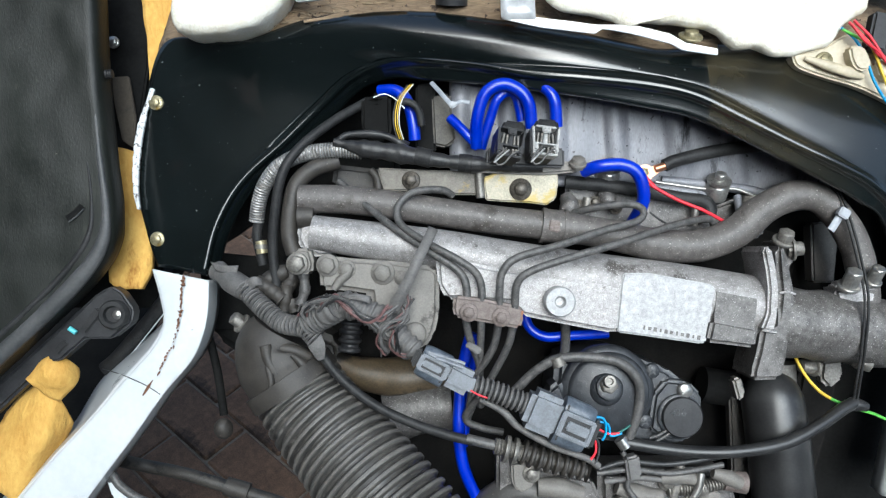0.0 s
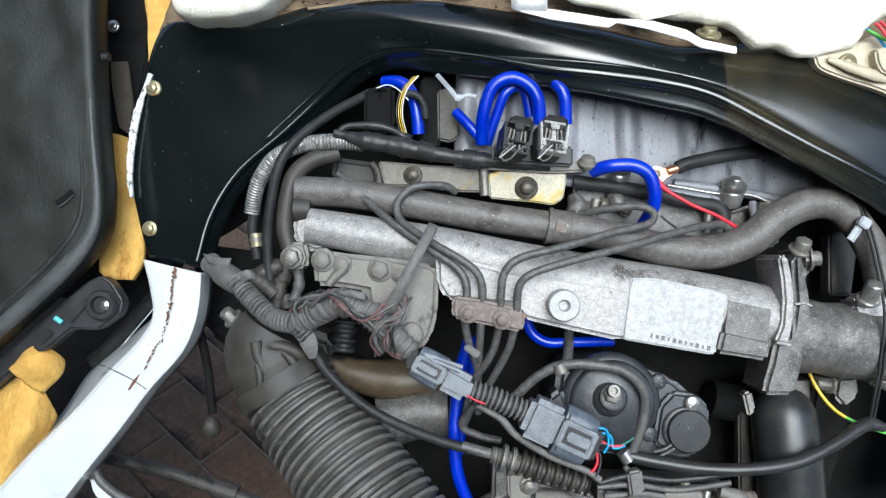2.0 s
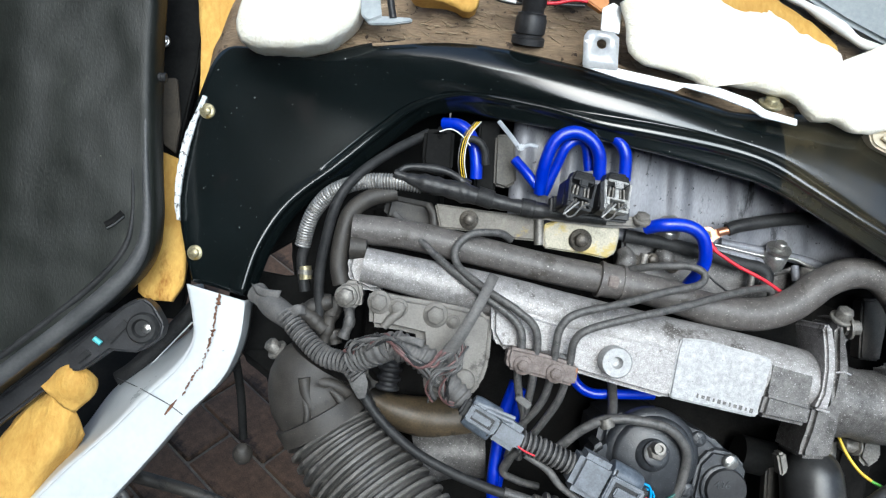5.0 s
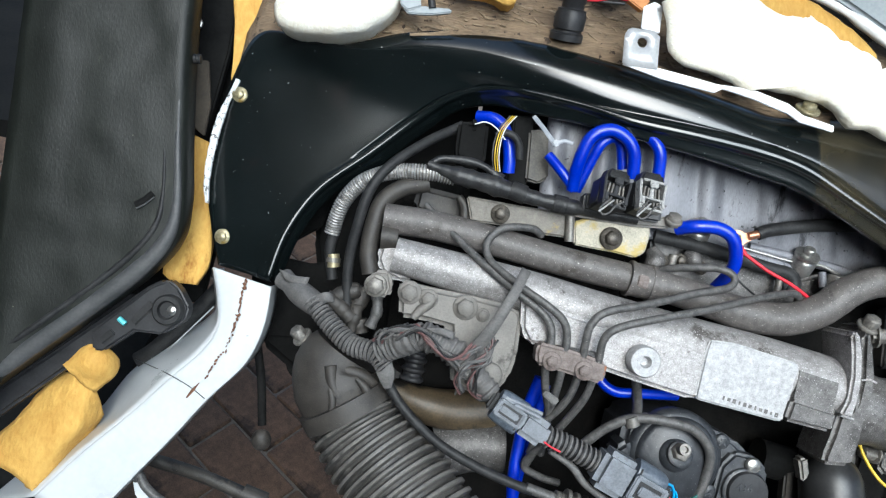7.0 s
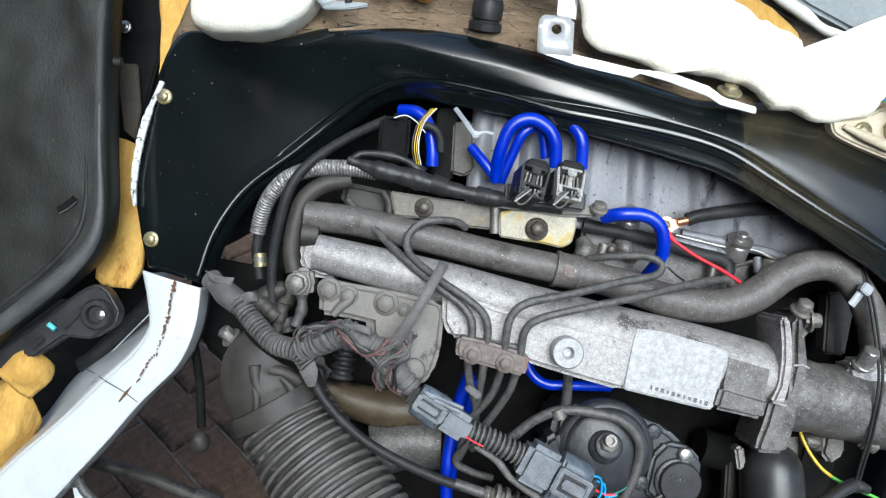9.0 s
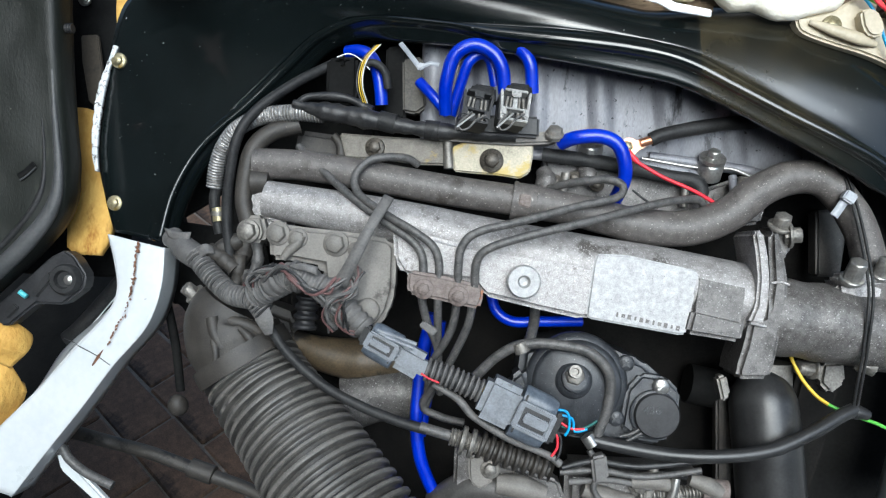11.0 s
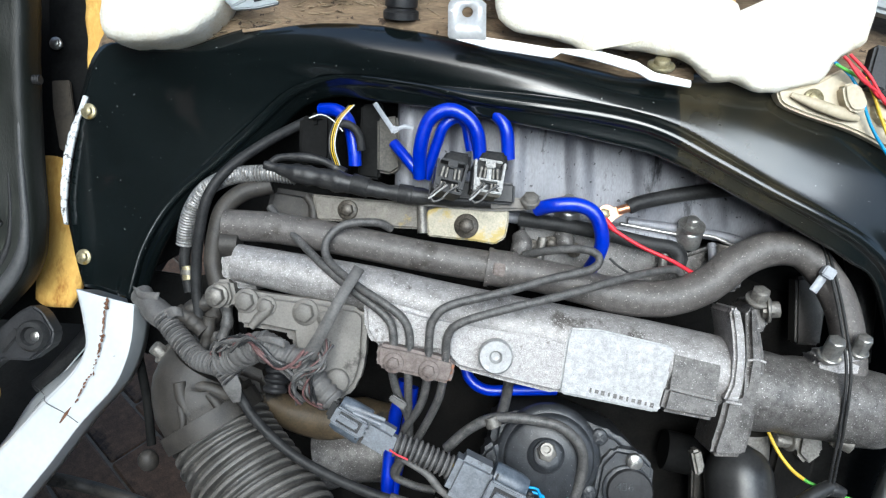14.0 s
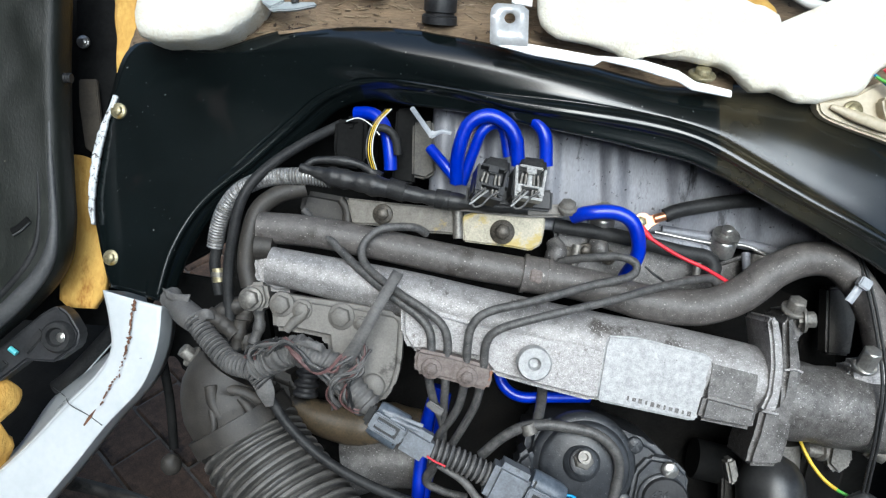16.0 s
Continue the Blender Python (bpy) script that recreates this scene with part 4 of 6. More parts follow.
for p in ((20, -49, 52), (45, -53, 52)):
    bolt(lb, p, 4.6, 4, mat=CLAMP, washer=1.6)

# ---- blue hoses ----
def blue(pts, r=5.2):
    return single("vacuum_hose", fill(tube, pts, r, 14), BLUE, "bright blue silicone vacuum hose", "hose", "blue vacuum hoses")


blue([(28, 85, 6), (28, 105, 16), (34, 126, 22), (48, 134, 24), (62, 129, 24), (70, 118, 22), (73, 100, 16)])
blue([(32, 85, 2), (40, 111, 10), (45, 124, 14), (54, 130, 14), (61, 126, 12), (66, 107, 8)], 4.2)
blue([(74, 137, 10), (83, 133, 18), (91, 122, 20), (94, 101, 14)], 5.0)
blue([(6, 111, 0), (18, 98, 6), (30, 85, 6)], 4.2)
blue([(-55, 137, -14), (-42, 136, -8), (-33, 130, -6), (-28, 119, -4), (-25, 105, -4), (-24, 93, -6)], 5.2)
blue([(118, 65, 6), (128, 68, 16), (147, 69, 18), (160, 62, 18), (166, 45, 14), (165, 33, 6), (161, 21, -6)], 5.4)
blue([(68, -50, -4), (73, -66, 0), (86, -74, 2), (108, -73, 2), (140, -72, -4)], 4.2)
blue([(24, -71, 0), (17, -101, -4), (14, -135, -6), (14, -164, -6), (19, -191, -8), (32, -219, -12), (52, -247, -20)], 5.2)
blue([(30, -77, -6), (25, -116, -10), (20, -146, -12), (17, -170, -12)], 4.4)

# ---- near-black sheets added for the bay's shaded gaps ----
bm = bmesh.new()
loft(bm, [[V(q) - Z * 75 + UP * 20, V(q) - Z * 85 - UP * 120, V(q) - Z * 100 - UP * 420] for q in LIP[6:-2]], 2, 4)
single("bulkhead", bm, SHADE, "near-black sheet added for the shade at the bay's rear", "bulkhead", kind="structure", thick=4)
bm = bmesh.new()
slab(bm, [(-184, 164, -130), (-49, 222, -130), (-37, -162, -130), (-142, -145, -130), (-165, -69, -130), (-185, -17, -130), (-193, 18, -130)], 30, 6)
single("side_gap_wall", bm, SHADE, "near-black sheet added for the shade at the bay's side", "bulkhead", kind="structure")
single("gap_panel", fill(slab, [(-228, -1, -105), (-205, 13, -105), (-183, 29, -105), (-176, 68, -105), (-145, 107, -105), (-167, 112, -105), (-208, 61, -105), (-228, 22, -105)], 6, 1.5), SHADE, "near-black sheet added for the shaded upper gap beside the opening", "body panel", kind="structure")
single("gap_panel", fill(slab, [(-229, -3, -105), (-188, -7, -105), (-172, -3, -105), (-155, -12, -105), (-146, -77, -105), (-233, -82, -105), (-236, -17, -105)], 6, 1.5), SHADE, "near-black sheet added for the shaded lower gap beside the opening", "body panel", kind="structure")
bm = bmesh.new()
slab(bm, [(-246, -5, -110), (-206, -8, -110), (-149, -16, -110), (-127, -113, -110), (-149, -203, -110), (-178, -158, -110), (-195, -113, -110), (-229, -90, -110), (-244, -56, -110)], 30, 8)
single("gap_slab", bm, SHADE, "near-black slab added for the shaded gap beneath the post", "chassis rail", kind="structure")

# ---- air intake hose ----
air = thing("air_intake_hose", (-109, -145, -10), "large dusty ribbed rubber air intake hose", "air hose")
part("ribbed_hose", fill(tube, [(-130, -116, -20), (-111, -140, -10), (-85, -165, 4), (-55, -194, 22), (-22, -228, 40), (7, -261, 54)], [38, 39.5, 41.5, 43.5, 45, 45], 44, step=0.7, pitch=8.6, depth=2.1, valley=True, land=0.45), RIDGE_DUST, air, second=DUSTY)
part("elbow", fill(tube, [(-137, -71, -16), (-143, -84, -16), (-139, -100, -16), (-128, -119, -16)], [30, 36, 40, 38], 36, wobble=0.06), GRIME, air, "smooth dusty rubber elbow")
part("band", fill(tube, [(-134, -108, -12), (-126, -120, -12)], [41, 41], 40), GRIME, air)
part("rib", fill(tube, [(-146, -79, 18), (-143, -92, 18), (-136, -103, 18)], 5, 10), GRIME, air)
part("cuff_lip", fill(tube, [(-166, -101, 4), (-162, -92, 6), (-149, -85, 10), (-129, -83, 12), (-113, -89, 8), (-105, -98, 2)], [3, 4, 4.5, 4.5, 4, 3], 10, wobble=0.2), GRIME, air, "rolled lip of the rubber cuff")
part("cuff_seam", fill(tube, [(-148, -88, 16), (-143, -98, 20), (-140, -110, 22), (-145, -128, 18)], [2, 3, 3, 2], 8), GRIME, air)
part("cuff_fold", fill(tube, [(-124, -87, 18), (-116, -94, 18), (-111, -104, 14)], [2, 4, 3], 8, wobble=0.2), GRIME, air)
part("housing", fill(slab, [(-178, -75, -30), (-158, -63, -30), (-122, -70, -30), (-92, -80, -30), (-87, -100, -30), (-112, -105, -30), (-168, -100, -30)], 40, 8), GRIME, air, "dusty moulded air box corner")
bolt(air, (-176, -65, -20), 6, 10, d=(-0.6, 0.6, 0.5), mat=DULL_STEEL, washer=1.5)

# ---- pipes beside the hose ----
pipe2 = thing("exhaust_pipe", (-42, -110, -30), "grimy brown pipe elbow below the manifold", "pipe")
part("elbow", fill(tube, [(-100, -102, -46), (-74, -113, -46), (-38, -117, -46), (-8, -113, -46), (12, -106, -46)], [9, 15, 19, 17, 6], 24, wobble=0.05), BROWN, pipe2)
part("cylinder", fill(tube, [(-48, -154, -48), (-23, -145, -48), (8, -142, -48)], 24, 24), ALU_DIRTY, pipe2, "pale cast cylinder end")
part("sensor", fill(tube, [(-81, -89, -14), (-80, -75, -14), (-79, -63, -14)], 9, 12, pitch=8, depth=1.2, step=1), PLASTIC, pipe2, "black plastic sensor")

# ---- conduits and hoses at the bay's left end ----
single("braided_conduit", fill(tube, [(-163, 24, -20), (-160, 40, -16), (-154, 55, -12), (-141, 70, -6), (-119, 80, 0), (-92, 83, 4), (-68, 82, 4)], 6.2, 16, step=0.4, pitch=2.4, depth=0.5, valley=True), BRAID, "silver corrugated metal conduit", "conduit", second=DULL_STEEL)
single("heater_hose", fill(tube, [(-125, -4, 4), (-129, 12, 4), (-128, 34, 4), (-123, 55, 2), (-109, 68, 0), (-89, 75, -4)], 7.2, 14), GRIME, "dusty grey curved heater hose", "hose")
single("black_hose", fill(tube, [(-141, -38, -4), (-144, 0, 0), (-141, 29, 6), (-134, 62, 10), (-120, 85, 6), (-94, 109, -6), (-66, 129, -20)], 4.2, 12), RUBBER, "thin black rubber hose curving up", "hose", "thin black hoses")
single("black_hose", fill(tube, [(-158, -14, -24), (-163, 10, -22), (-161, 25, -20)], 4.5, 12), RUBBER, "thin black rubber hose below the conduit", "hose", "thin black hoses")
fit_u = thing("hose_union", (-158, 0, -20), "small brass coloured hose union", "union")
part("sleeve", fill(tube, [(-160, 7, -22), (-158, -4, -22)], 5.5, 12), ZINC, fit_u)
part("collar", fill(tube, [(-159, 4, -22), (-159, 0, -22)], 6.3, 12), DULL_STEEL, fit_u)
for pts in ([(-138, -38, -10), (-132, -29, -10), (-128, -17, -10)], [(-152, -28, -6), (-142, -22, -6), (-132, -19, -6)], [(-130, -43, -8), (-127, -54, -8)]):
    single("line_fitting", fill(tube, pts, [6, 7.5, 6][:len(pts)] if len(pts) == 3 else 6.5, 10, pitch=14, depth=0.35, step=1.0), GRIME, "grimy metal pipe fitting", "fitting", "pipe fittings")

for pts, r, m in (([(-137, -58, -6), (-134, -43, -4), (-133, -31, -4)], 5.5, GRIME), ([(-159, -28, -2), (-147, -34, -2), (-136, -43, -2)], 6.5, GRIME), ([(-118, -18, 4), (-116, -33, 4), (-120, -47, 4)], 4.5, LINE), ([(-148, -48, -12), (-142, -58, -12), (-140, -73, -12)], 5, RUBBER)):
    single("line_fitting", fill(tube, pts, r, 12, step=1.0, pitch=13, depth=0.4), m, "grimy metal pipe fitting", "fitting", "pipe fittings")
single("gasket_edge", fill(tube, [(-62, 68, -8), (-56, 60, -8), (-54, 46, -8), (-46, 43, -8)], [3, 4, 3, 3], 8, wobble=0.4), GRIME, "ragged grimy gasket edge", "gasket")
single("head_casting", fill(slab, [(-96, 75, -24), (-52, 70, -24), (-47, 45, -24), (-82, 44, -24), (-99, 55, -24)], 30, 5), GRIME, "grimy cast head end behind the pipe", "engine casting")
single("pipe_stub", fill(tube, [(-120, 27, 10), (-107, 27, 10)], [10, 9], 16), GRIME, "dark open pipe stub at the manifold end", "pipe")

# ---- upper wiring ----
up_loom = thing("upper_wiring_loom", (-30, 80, 10), "black taped wiring loom lying along the rail", "wiring loom")
part("taped_run", fill(tube, [(-91, 89, 10), (-68, 84, 10), (-40, 80, 10), (-11, 75, 10), (22, 71, 10), (54, 70, 10), (83, 68, 10)], [4, 6, 7, 7, 6.5, 6, 5.5], 14, wobble=0.4, pitch=11, depth=0.35), TAPE, up_loom)
part("branch", fill(tube, [(-89, 90, 6), (-78, 96, 6), (-49, 95, 6), (-30, 85, 6)], [3, 3.6, 3.6, 4.5], 12, wobble=0.4), TAPE, up_loom)
part("tape_band", fill(tube, [(-23, 78, 10), (-10, 75, 10)], 7.8, 14), RUBBER, up_loom)
part("tape_band", fill(tube, [(13, 72, 10), (24, 71, 10)], 7.4, 14), RUBBER, up_loom)
# Valve body, cap and black bracket carry the arch's shadow in their colour.
coil = thing("solenoid_valve", (-55, 115, -10), "black plastic solenoid valve behind the loom, deepened for the arch's shade", "valve")
part("body", fill(slab, [(-70, 130, -6), (-45, 132, -6), (-44, 99, -6), (-48, 92, -6), (-66, 94, -6), (-70, 104, -6)], 26, 3), SHADE, coil)
part("cap", fill(slab, [(-63, 132, 0), (-52, 133, 0), (-51, 124, 0), (-62, 123, 0)], 20, 4), SHADE, coil)
part("nipple", fill(tube, [(-39, 119, 8), (-32, 123, 8), (-25, 121, 8), (-20, 115, 7), (-18, 104, 4)], 3.2, 12), RUBBER, coil, "bent black nipple pipe")
single("mounting_bracket", fill(slab, [(-10, 132, -14), (6, 135, -14), (11, 94, -14), (3, 88, -14), (-8, 90, -14)], 12, 2), material("brown_steel", (0.02, 0.018, 0.014), (0.07, 0.063, 0.05), 0.55, 0.2, 90, 0.4, 700), "brownish steel mounting bracket", "bracket")
single("black_bracket", fill(slab, [(-24, 143, -18), (-7, 146, -18), (-6, 84, -18), (-24, 85, -18)], 14, 2), SHADE, "black steel bracket behind the hoses, deepened for the arch's shade", "bracket")
for dx, m in ((0, YELLOW), (5, YELLOW), (-5, LINE), (9, WHITE)):
    single("thin_wire", fill(tube, [V(p) + Vector((dx * 0.35, 0, dx * 0.2)) for p in [(-28, 138, 4), (-36, 126, 10), (-39, 114, 14), (-39, 102, 14), (-36, 91, 8)]], 0.45, 6), m, "thin loose wire hanging over the hose", "wire", "loose thin wires")
single("thin_wire", fill(tube, [(-58, 126, 10), (-49, 129, 10), (-40, 125, 10), (-32, 117, 10)], 0.5, 6), WHITE, "thin white loose wire end", "wire", "loose thin wires")
tie = thing("cable_tie", (8, 119, 14), "pale grey nylon cable tie with its tail", "cable tie")
part("strap", fill(tube, [(-10, 141, 0), (-1, 129, 10), (6, 120, 14)], 1.9, 8, flat=0.35), TIE, tie)
part("head", fill(box, (8, 119, 15), (6, 5, 4.5), (0, 0, 30), 1.2), TIE, tie)
part("tail", fill(tube, [(9, 119, 14), (15, 122, 14), (22, 121, 14)], 1.6, 8, flat=0.4), TIE, tie)


def plug_socket(at, back, frame_mat, turn, label):
    """An open multi-pin connector seen into its mouth: thin walls, latch tongue, blades, key rib and a loop of wire."""
    p = V(at)
    t = thing("wiring_connector", at, label, "connector", "open connectors")
    deg = (-14, 8, turn)
    e = Euler([radians(a) for a in deg]).to_matrix()
    at_e = lambda x, y, z: p + e @ Vector((x, y, z))
    part("shell", fill(box, at_e(0, 1, -16), (21, 24, 18), deg, 2), PLASTIC, t)
    part("back_cap", fill(slab, [at_e(*q) for q in ((-9, 10, -6), (-5, 21, -8), (12, 22, -8), (14, 8, -6))], 16, 2), back, t, "black rear cap")
    for sx in (-1, 1):
        part("side_wall", fill(box, at_e(sx * 10 - sx * 0.4, -1, -3), (1.8, 23, 9), (deg[0], deg[1], turn - sx * 4), 0.6), frame_mat, t)
        part("shoulder", fill(box, at_e(sx * 8.2, -7, -1), (4.2, 7, 8), deg, 1.2), frame_mat, t)
    part("lower_wall", fill(box, at_e(0, -12, -3), (20, 1.8, 9), deg, 0.6), frame_mat, t)
    part("upper_wall", fill(box, at_e(0, 10.5, -3), (17, 1.8, 9), deg, 0.6), frame_mat, t)
    part("middle_rib", fill(box, at_e(0, -3.5, -2), (18, 1.5, 6), deg, 0.4), frame_mat, t)
    part("latch", fill(box, at_e(0, 7.6, 2), (7, 5.5, 2.4), deg, 0.8), frame_mat, t)
    part("latch_arm", fill(box, at_e(0, 1.5, -1), (3.4, 11, 2), deg, 0.5), frame_mat, t)
    for sx in (-6, -3, 3, 6):
        part("pin", fill(box, at_e(sx, 2, -3), (1.3, 8, 5), (deg[0], deg[1], turn + sx), 0.3), DULL_STEEL, t)
        part("pin", fill(box, at_e(sx * 0.9, -8, -3), (1.3, 5.5, 5), deg, 0.3), DULL_STEEL, t)
    part("wire_loop", fill(tube, [at_e(*q) for q in ((-3, -6, 1), (-7, -12, 2), (-11, -18, 2), (-8, -22, 2), (-3, -19, 2), (1, -12, 2), (7, -7, 2))], 0.8, 6), LINE, t, "thin bare wire loop")
    part("wire_loop", fill(tube, [at_e(*q) for q in ((-1, -8, 2), (-6, -14, 3), (-10, -19, 3), (-12, -21, 3))], 0.7, 6), CLEAR, t, "thin pale wire end")
    return t


plug_socket((53, 84, 46), RUBBER, PLASTIC, -10, "black open multi-pin connector above the rail")
plug_socket((80, 85, 48), RUBBER, CLEAR, -6, "pale translucent open multi-pin connector above the rail")
part("mount", fill(slab, [(36, 83, 18), (100, 83, 18), (100, 67, 18), (36, 69, 18)], 14, 2), PLASTIC, zc, "black connector mount")

# ---- earth cable ----
earth = thing("earth_cable", (171, 65, 0), "black earth cable with a copper lug and red lead", "cable")
part("cable", fill(tube, [(186, 70, 4), (198, 75, 4), (237, 84, 0), (268, 88, -6), (302, 94, -14)], 5.4, 12), RUBBER, earth)
part("core", fill(tube, [(178, 67, 5), (190, 71, 5)], 3.4, 10), COPPER, earth)
bm = bmesh.new()
lathe(bm, (170, 64, 2), Z, [(7, 0), (7, 2.5), (3.6, 2.5)], 20)
slab(bm, [(171, 68, 5), (182, 71, 5), (184, 66, 5), (174, 59, 5)], 3, 0.6)
part("lug", bm, COPPER, earth, "copper ring lug")
bolt(earth, (168, 64, 4), 4.5, 3, mat=ZINC, washer=0)
part("red_lead", fill(tube, [(170, 58, 8), (176, 52, 8), (196, 41, 8), (218, 32, 8), (241, 21, 2)], 1.5, 8), RED, earth, "thin red lead")
part("red_boot", fill(tube, [(168, 60, 8), (176, 52, 8)], [2.6, 2.0], 8), RED, earth)

# ---- wiring harness over the bracket ----
har = thing("wiring_harness", (-82, -53, 40), "dusty ribbed wiring harness with torn tape", "wiring harness")
part("torn_sleeve", fill(tube, [(-198, -19, -24), (-181, -28, -10), (-164, -36, 0)], [9, 10.5, 9], 14, wobble=0.25), LOOM, har, "torn grey tape sleeve")
part("conduit_lower", fill(tube, [(-169, -32, 0), (-150, -49, 8), (-132, -61, 16), (-112, -64, 24), (-102, -73, 26)], 7.8, 16, step=0.55, pitch=3.6, depth=0.9, valley=True), LOOM, har, second=RUBBER)
part("conduit_upper", fill(tube, [(-109, -60, 28), (-93, -52, 36), (-77, -44, 42), (-67, -47, 46)], 10, 16, step=0.55, pitch=3.6, depth=1.0, valley=True), LOOM, har, second=RUBBER)
part("taped_run", fill(tube, [(-78, -41, 46), (-64, -47, 46), (-49, -55, 46), (-36, -66, 46), (-20, -80, 48)], [9, 10, 9.5, 9, 7], 16, step=1.0, pitch=5.5, depth=0.7, wobble=0.25), LOOM, har)
part("torn_flap", fill(loft, [[(-201, -11, -14), (-195, -19, -10)], [(-187, -14, -6), (-185, -22, -6)], [(-174, -14, -4), (-177, -25, -6)]], 3, 4), LOOM, har, "ragged end of torn tape", thick=0.8)
part("torn_flap", fill(loft, [[(-169, -28, 4), (-164, -37, 4)], [(-158, -23, 8), (-156, -31, 8)], [(-153, -25, 4), (-151, -31, 4)]], 3, 4), LOOM, har, "ragged end of torn tape", thick=0.8)
part("tape_tail", fill(tube, [(-114, -58, 28), (-107, -68, 28), (-102, -78, 27), (-99, -90, 24)], [6, 8, 7, 3], 8, flat=0.25, wobble=0.4), LOOM, har, "flapping end of torn tape")
for k in range(30):
    random.seed(40 + k)
    j = lambda a: Vector((random.uniform(-a, a), random.uniform(-a, a), random.uniform(-a * 0.5, a)))
    run = ([(-106, -59, 36), (-109, -50, 42), (-103, -42, 46), (-89, -37, 50), (-77, -39, 54), (-68, -48, 57), (-55, -56, 58), (-45, -68, 54)],
           [(-99, -55, 40), (-94, -44, 48), (-84, -38, 52), (-73, -43, 57), (-61, -53, 60), (-49, -55, 60), (-40, -47, 58), (-33, -39, 56)],
           [(-25, -36, 52), (-26, -46, 56), (-33, -53, 60), (-43, -60, 60), (-48, -70, 56), (-45, -81, 48)],
           [(-32, -42, 54), (-29, -51, 58), (-36, -59, 60), (-38, -71, 56), (-34, -82, 48), (-21, -81, 50)],
           [(-112, -52, 40), (-107, -45, 44), (-98, -42, 46), (-90, -38, 48)])[k % 5]
    part("wire", fill(tube, [V(p) + j(3.2) for p in run], random.choice((0.8, 1.0, 1.3)), 6), (LINE, TAPE, MAROON, LOOM, RUBBER, LINE, MAROON)[k % 7], har)
part("tape_wrap", fill(tube, [(-97, -52, 34), (-90, -49, 40), (-83, -45, 44)], [10.5, 11.5, 10.5], 14, step=1.0, pitch=6, depth=0.5, wobble=0.25), LOOM, har, "loose wrap of dusty tape")
part("torn_flap", fill(loft, [[(-77, -36, 56), (-72, -38, 58)], [(-66, -34, 60), (-61, -40, 60)], [(-55, -36, 58), (-56, -42, 58)]], 3, 4), LOOM, har, "torn flap of dusty tape", thick=0.8)
strap = single("releasable_tie", fill(loft, [[(-11, 18, 50), (-4, 15, 52)], [(-21, -4, 64), (-14, -7, 64)], [(-34, -30, 64), (-26, -33, 64)], [(-44, -46, 58), (-35, -50, 58)]], 2, 5), LOOM, "flat grey plastic strap across the manifold", "cable tie", thick=2.0)


def latch_plug(at, size, turn, mat, label):
    """A two-part rectangular connector with collar, latch window, ribs and end seal."""
    L, W, H = size
    p, e, deg = V(at), Euler((0, 0, radians(turn))).to_matrix(), (0, 0, turn)
    t = thing("wiring_connector", at, label, "connector", "closed connectors")
    at_end = lambda x, y, z: p + e @ Vector((x, y, z))
    part("housing", fill(box, at_end(-L * 0.25, 0, 0), (L * 0.5, W, H), deg, 4.5), mat, t)
    part("collar", fill(box, at_end(L * 0.2, 0, -1), (L * 0.42, W * 0.6, H * 0.8), deg, 2), SLATE, t)
    for sy in (-1, 1):
        part("shoulder", fill(tube, [at_end(x * L, sy * W * 0.33, H * 0.06) for x in (-0.04, 0.0, 0.3, 0.4)], [H * 0.36, H * 0.4, H * 0.38, H * 0.3], 18), SLATE, t)
    part("end_seal", fill(box, at_end(L * 0.45, 0, 0), (L * 0.12, W * 0.74, H * 0.7), deg, 2), RUBBER, t)
    # This black plate paints the shaded recess within the latch frame.
    latch = part("latch", fill(box, at_end(L * 0.2, 0, H * 0.48), (L * 0.42, W * 0.56, 3), deg, 0.6), PLASTIC, t)
    for sy in (-1, 1):
        part("latch_rail", fill(box, at_end(L * 0.18, sy * W * 0.27, H * 0.56), (L * 0.46, W * 0.11, 5), deg, 1.2), mat, latch)
    for sx in (-0.02, 0.38):
        part("latch_bar", fill(box, at_end(L * sx, 0, H * 0.55), (L * 0.07, W * 0.6, 4.5), deg, 1.0), mat, latch)
    part("latch_tongue", fill(box, at_end(L * 0.2, 0, H * 0.58), (L * 0.3, W * 0.24, 5), deg, 1.0), mat, latch)
    part("dirt_ring", fill(box, at_end(-L * 0.0, 0, 0), (1.6, W * 0.94, H * 0.95), deg, 0.5), PLASTIC, t)
    return t


latch_plug((1, -94, 52), (52, 20, 17), 153, GREYPLASTIC, "slate grey inline connector with a latch")
cage = thing("connector_cage", (0, -90, 52), "slate open cage end of the inline connector", "connector", "closed connectors")
for a, b in ([(-16, -90, 58), (10, -98, 58)], [(-11, -79, 58), (17, -88, 58)], [(-5, -83, 62), (15, -90, 62)]):
    part("prong", fill(tube, [a, b], 1.6, 8, flat=0.8), GREYPLASTIC, cage)
part("cage_block", fill(box, (-3, -87, 58), (7, 7, 5), (0, 0, -27), 1), GREYPLASTIC, cage)
part("cage_clip", fill(slab, [(17, -76, 48), (20, -72, 48), (31, -78, 48), (28, -83, 48)], 5, 1), LOOM, cage, "small plastic clip tab")
latch_plug((91, -132, 50), (58, 31, 24), -23, GREYPLASTIC, "large slate grey connector with a latch window")
link = thing("connector_lead", (42, -114, 48), "ribbed conduit between the two connectors with thin leads", "wiring lead")
part("conduit", fill(tube, [(24, -106, 50), (38, -110, 50), (51, -115, 50), (64, -120, 50)], 8, 16, step=0.6, pitch=4, depth=0.9, valley=True), LOOM, link, second=RUBBER)
part("yellow_lead", fill(tube, [(60, -117, 50), (71, -120, 50)], 2, 8), YELLOW, link)
part("red_lead", fill(tube, [(21, -108, 58), (26, -111, 58), (34, -114, 58)], 0.7, 8), RED, link)
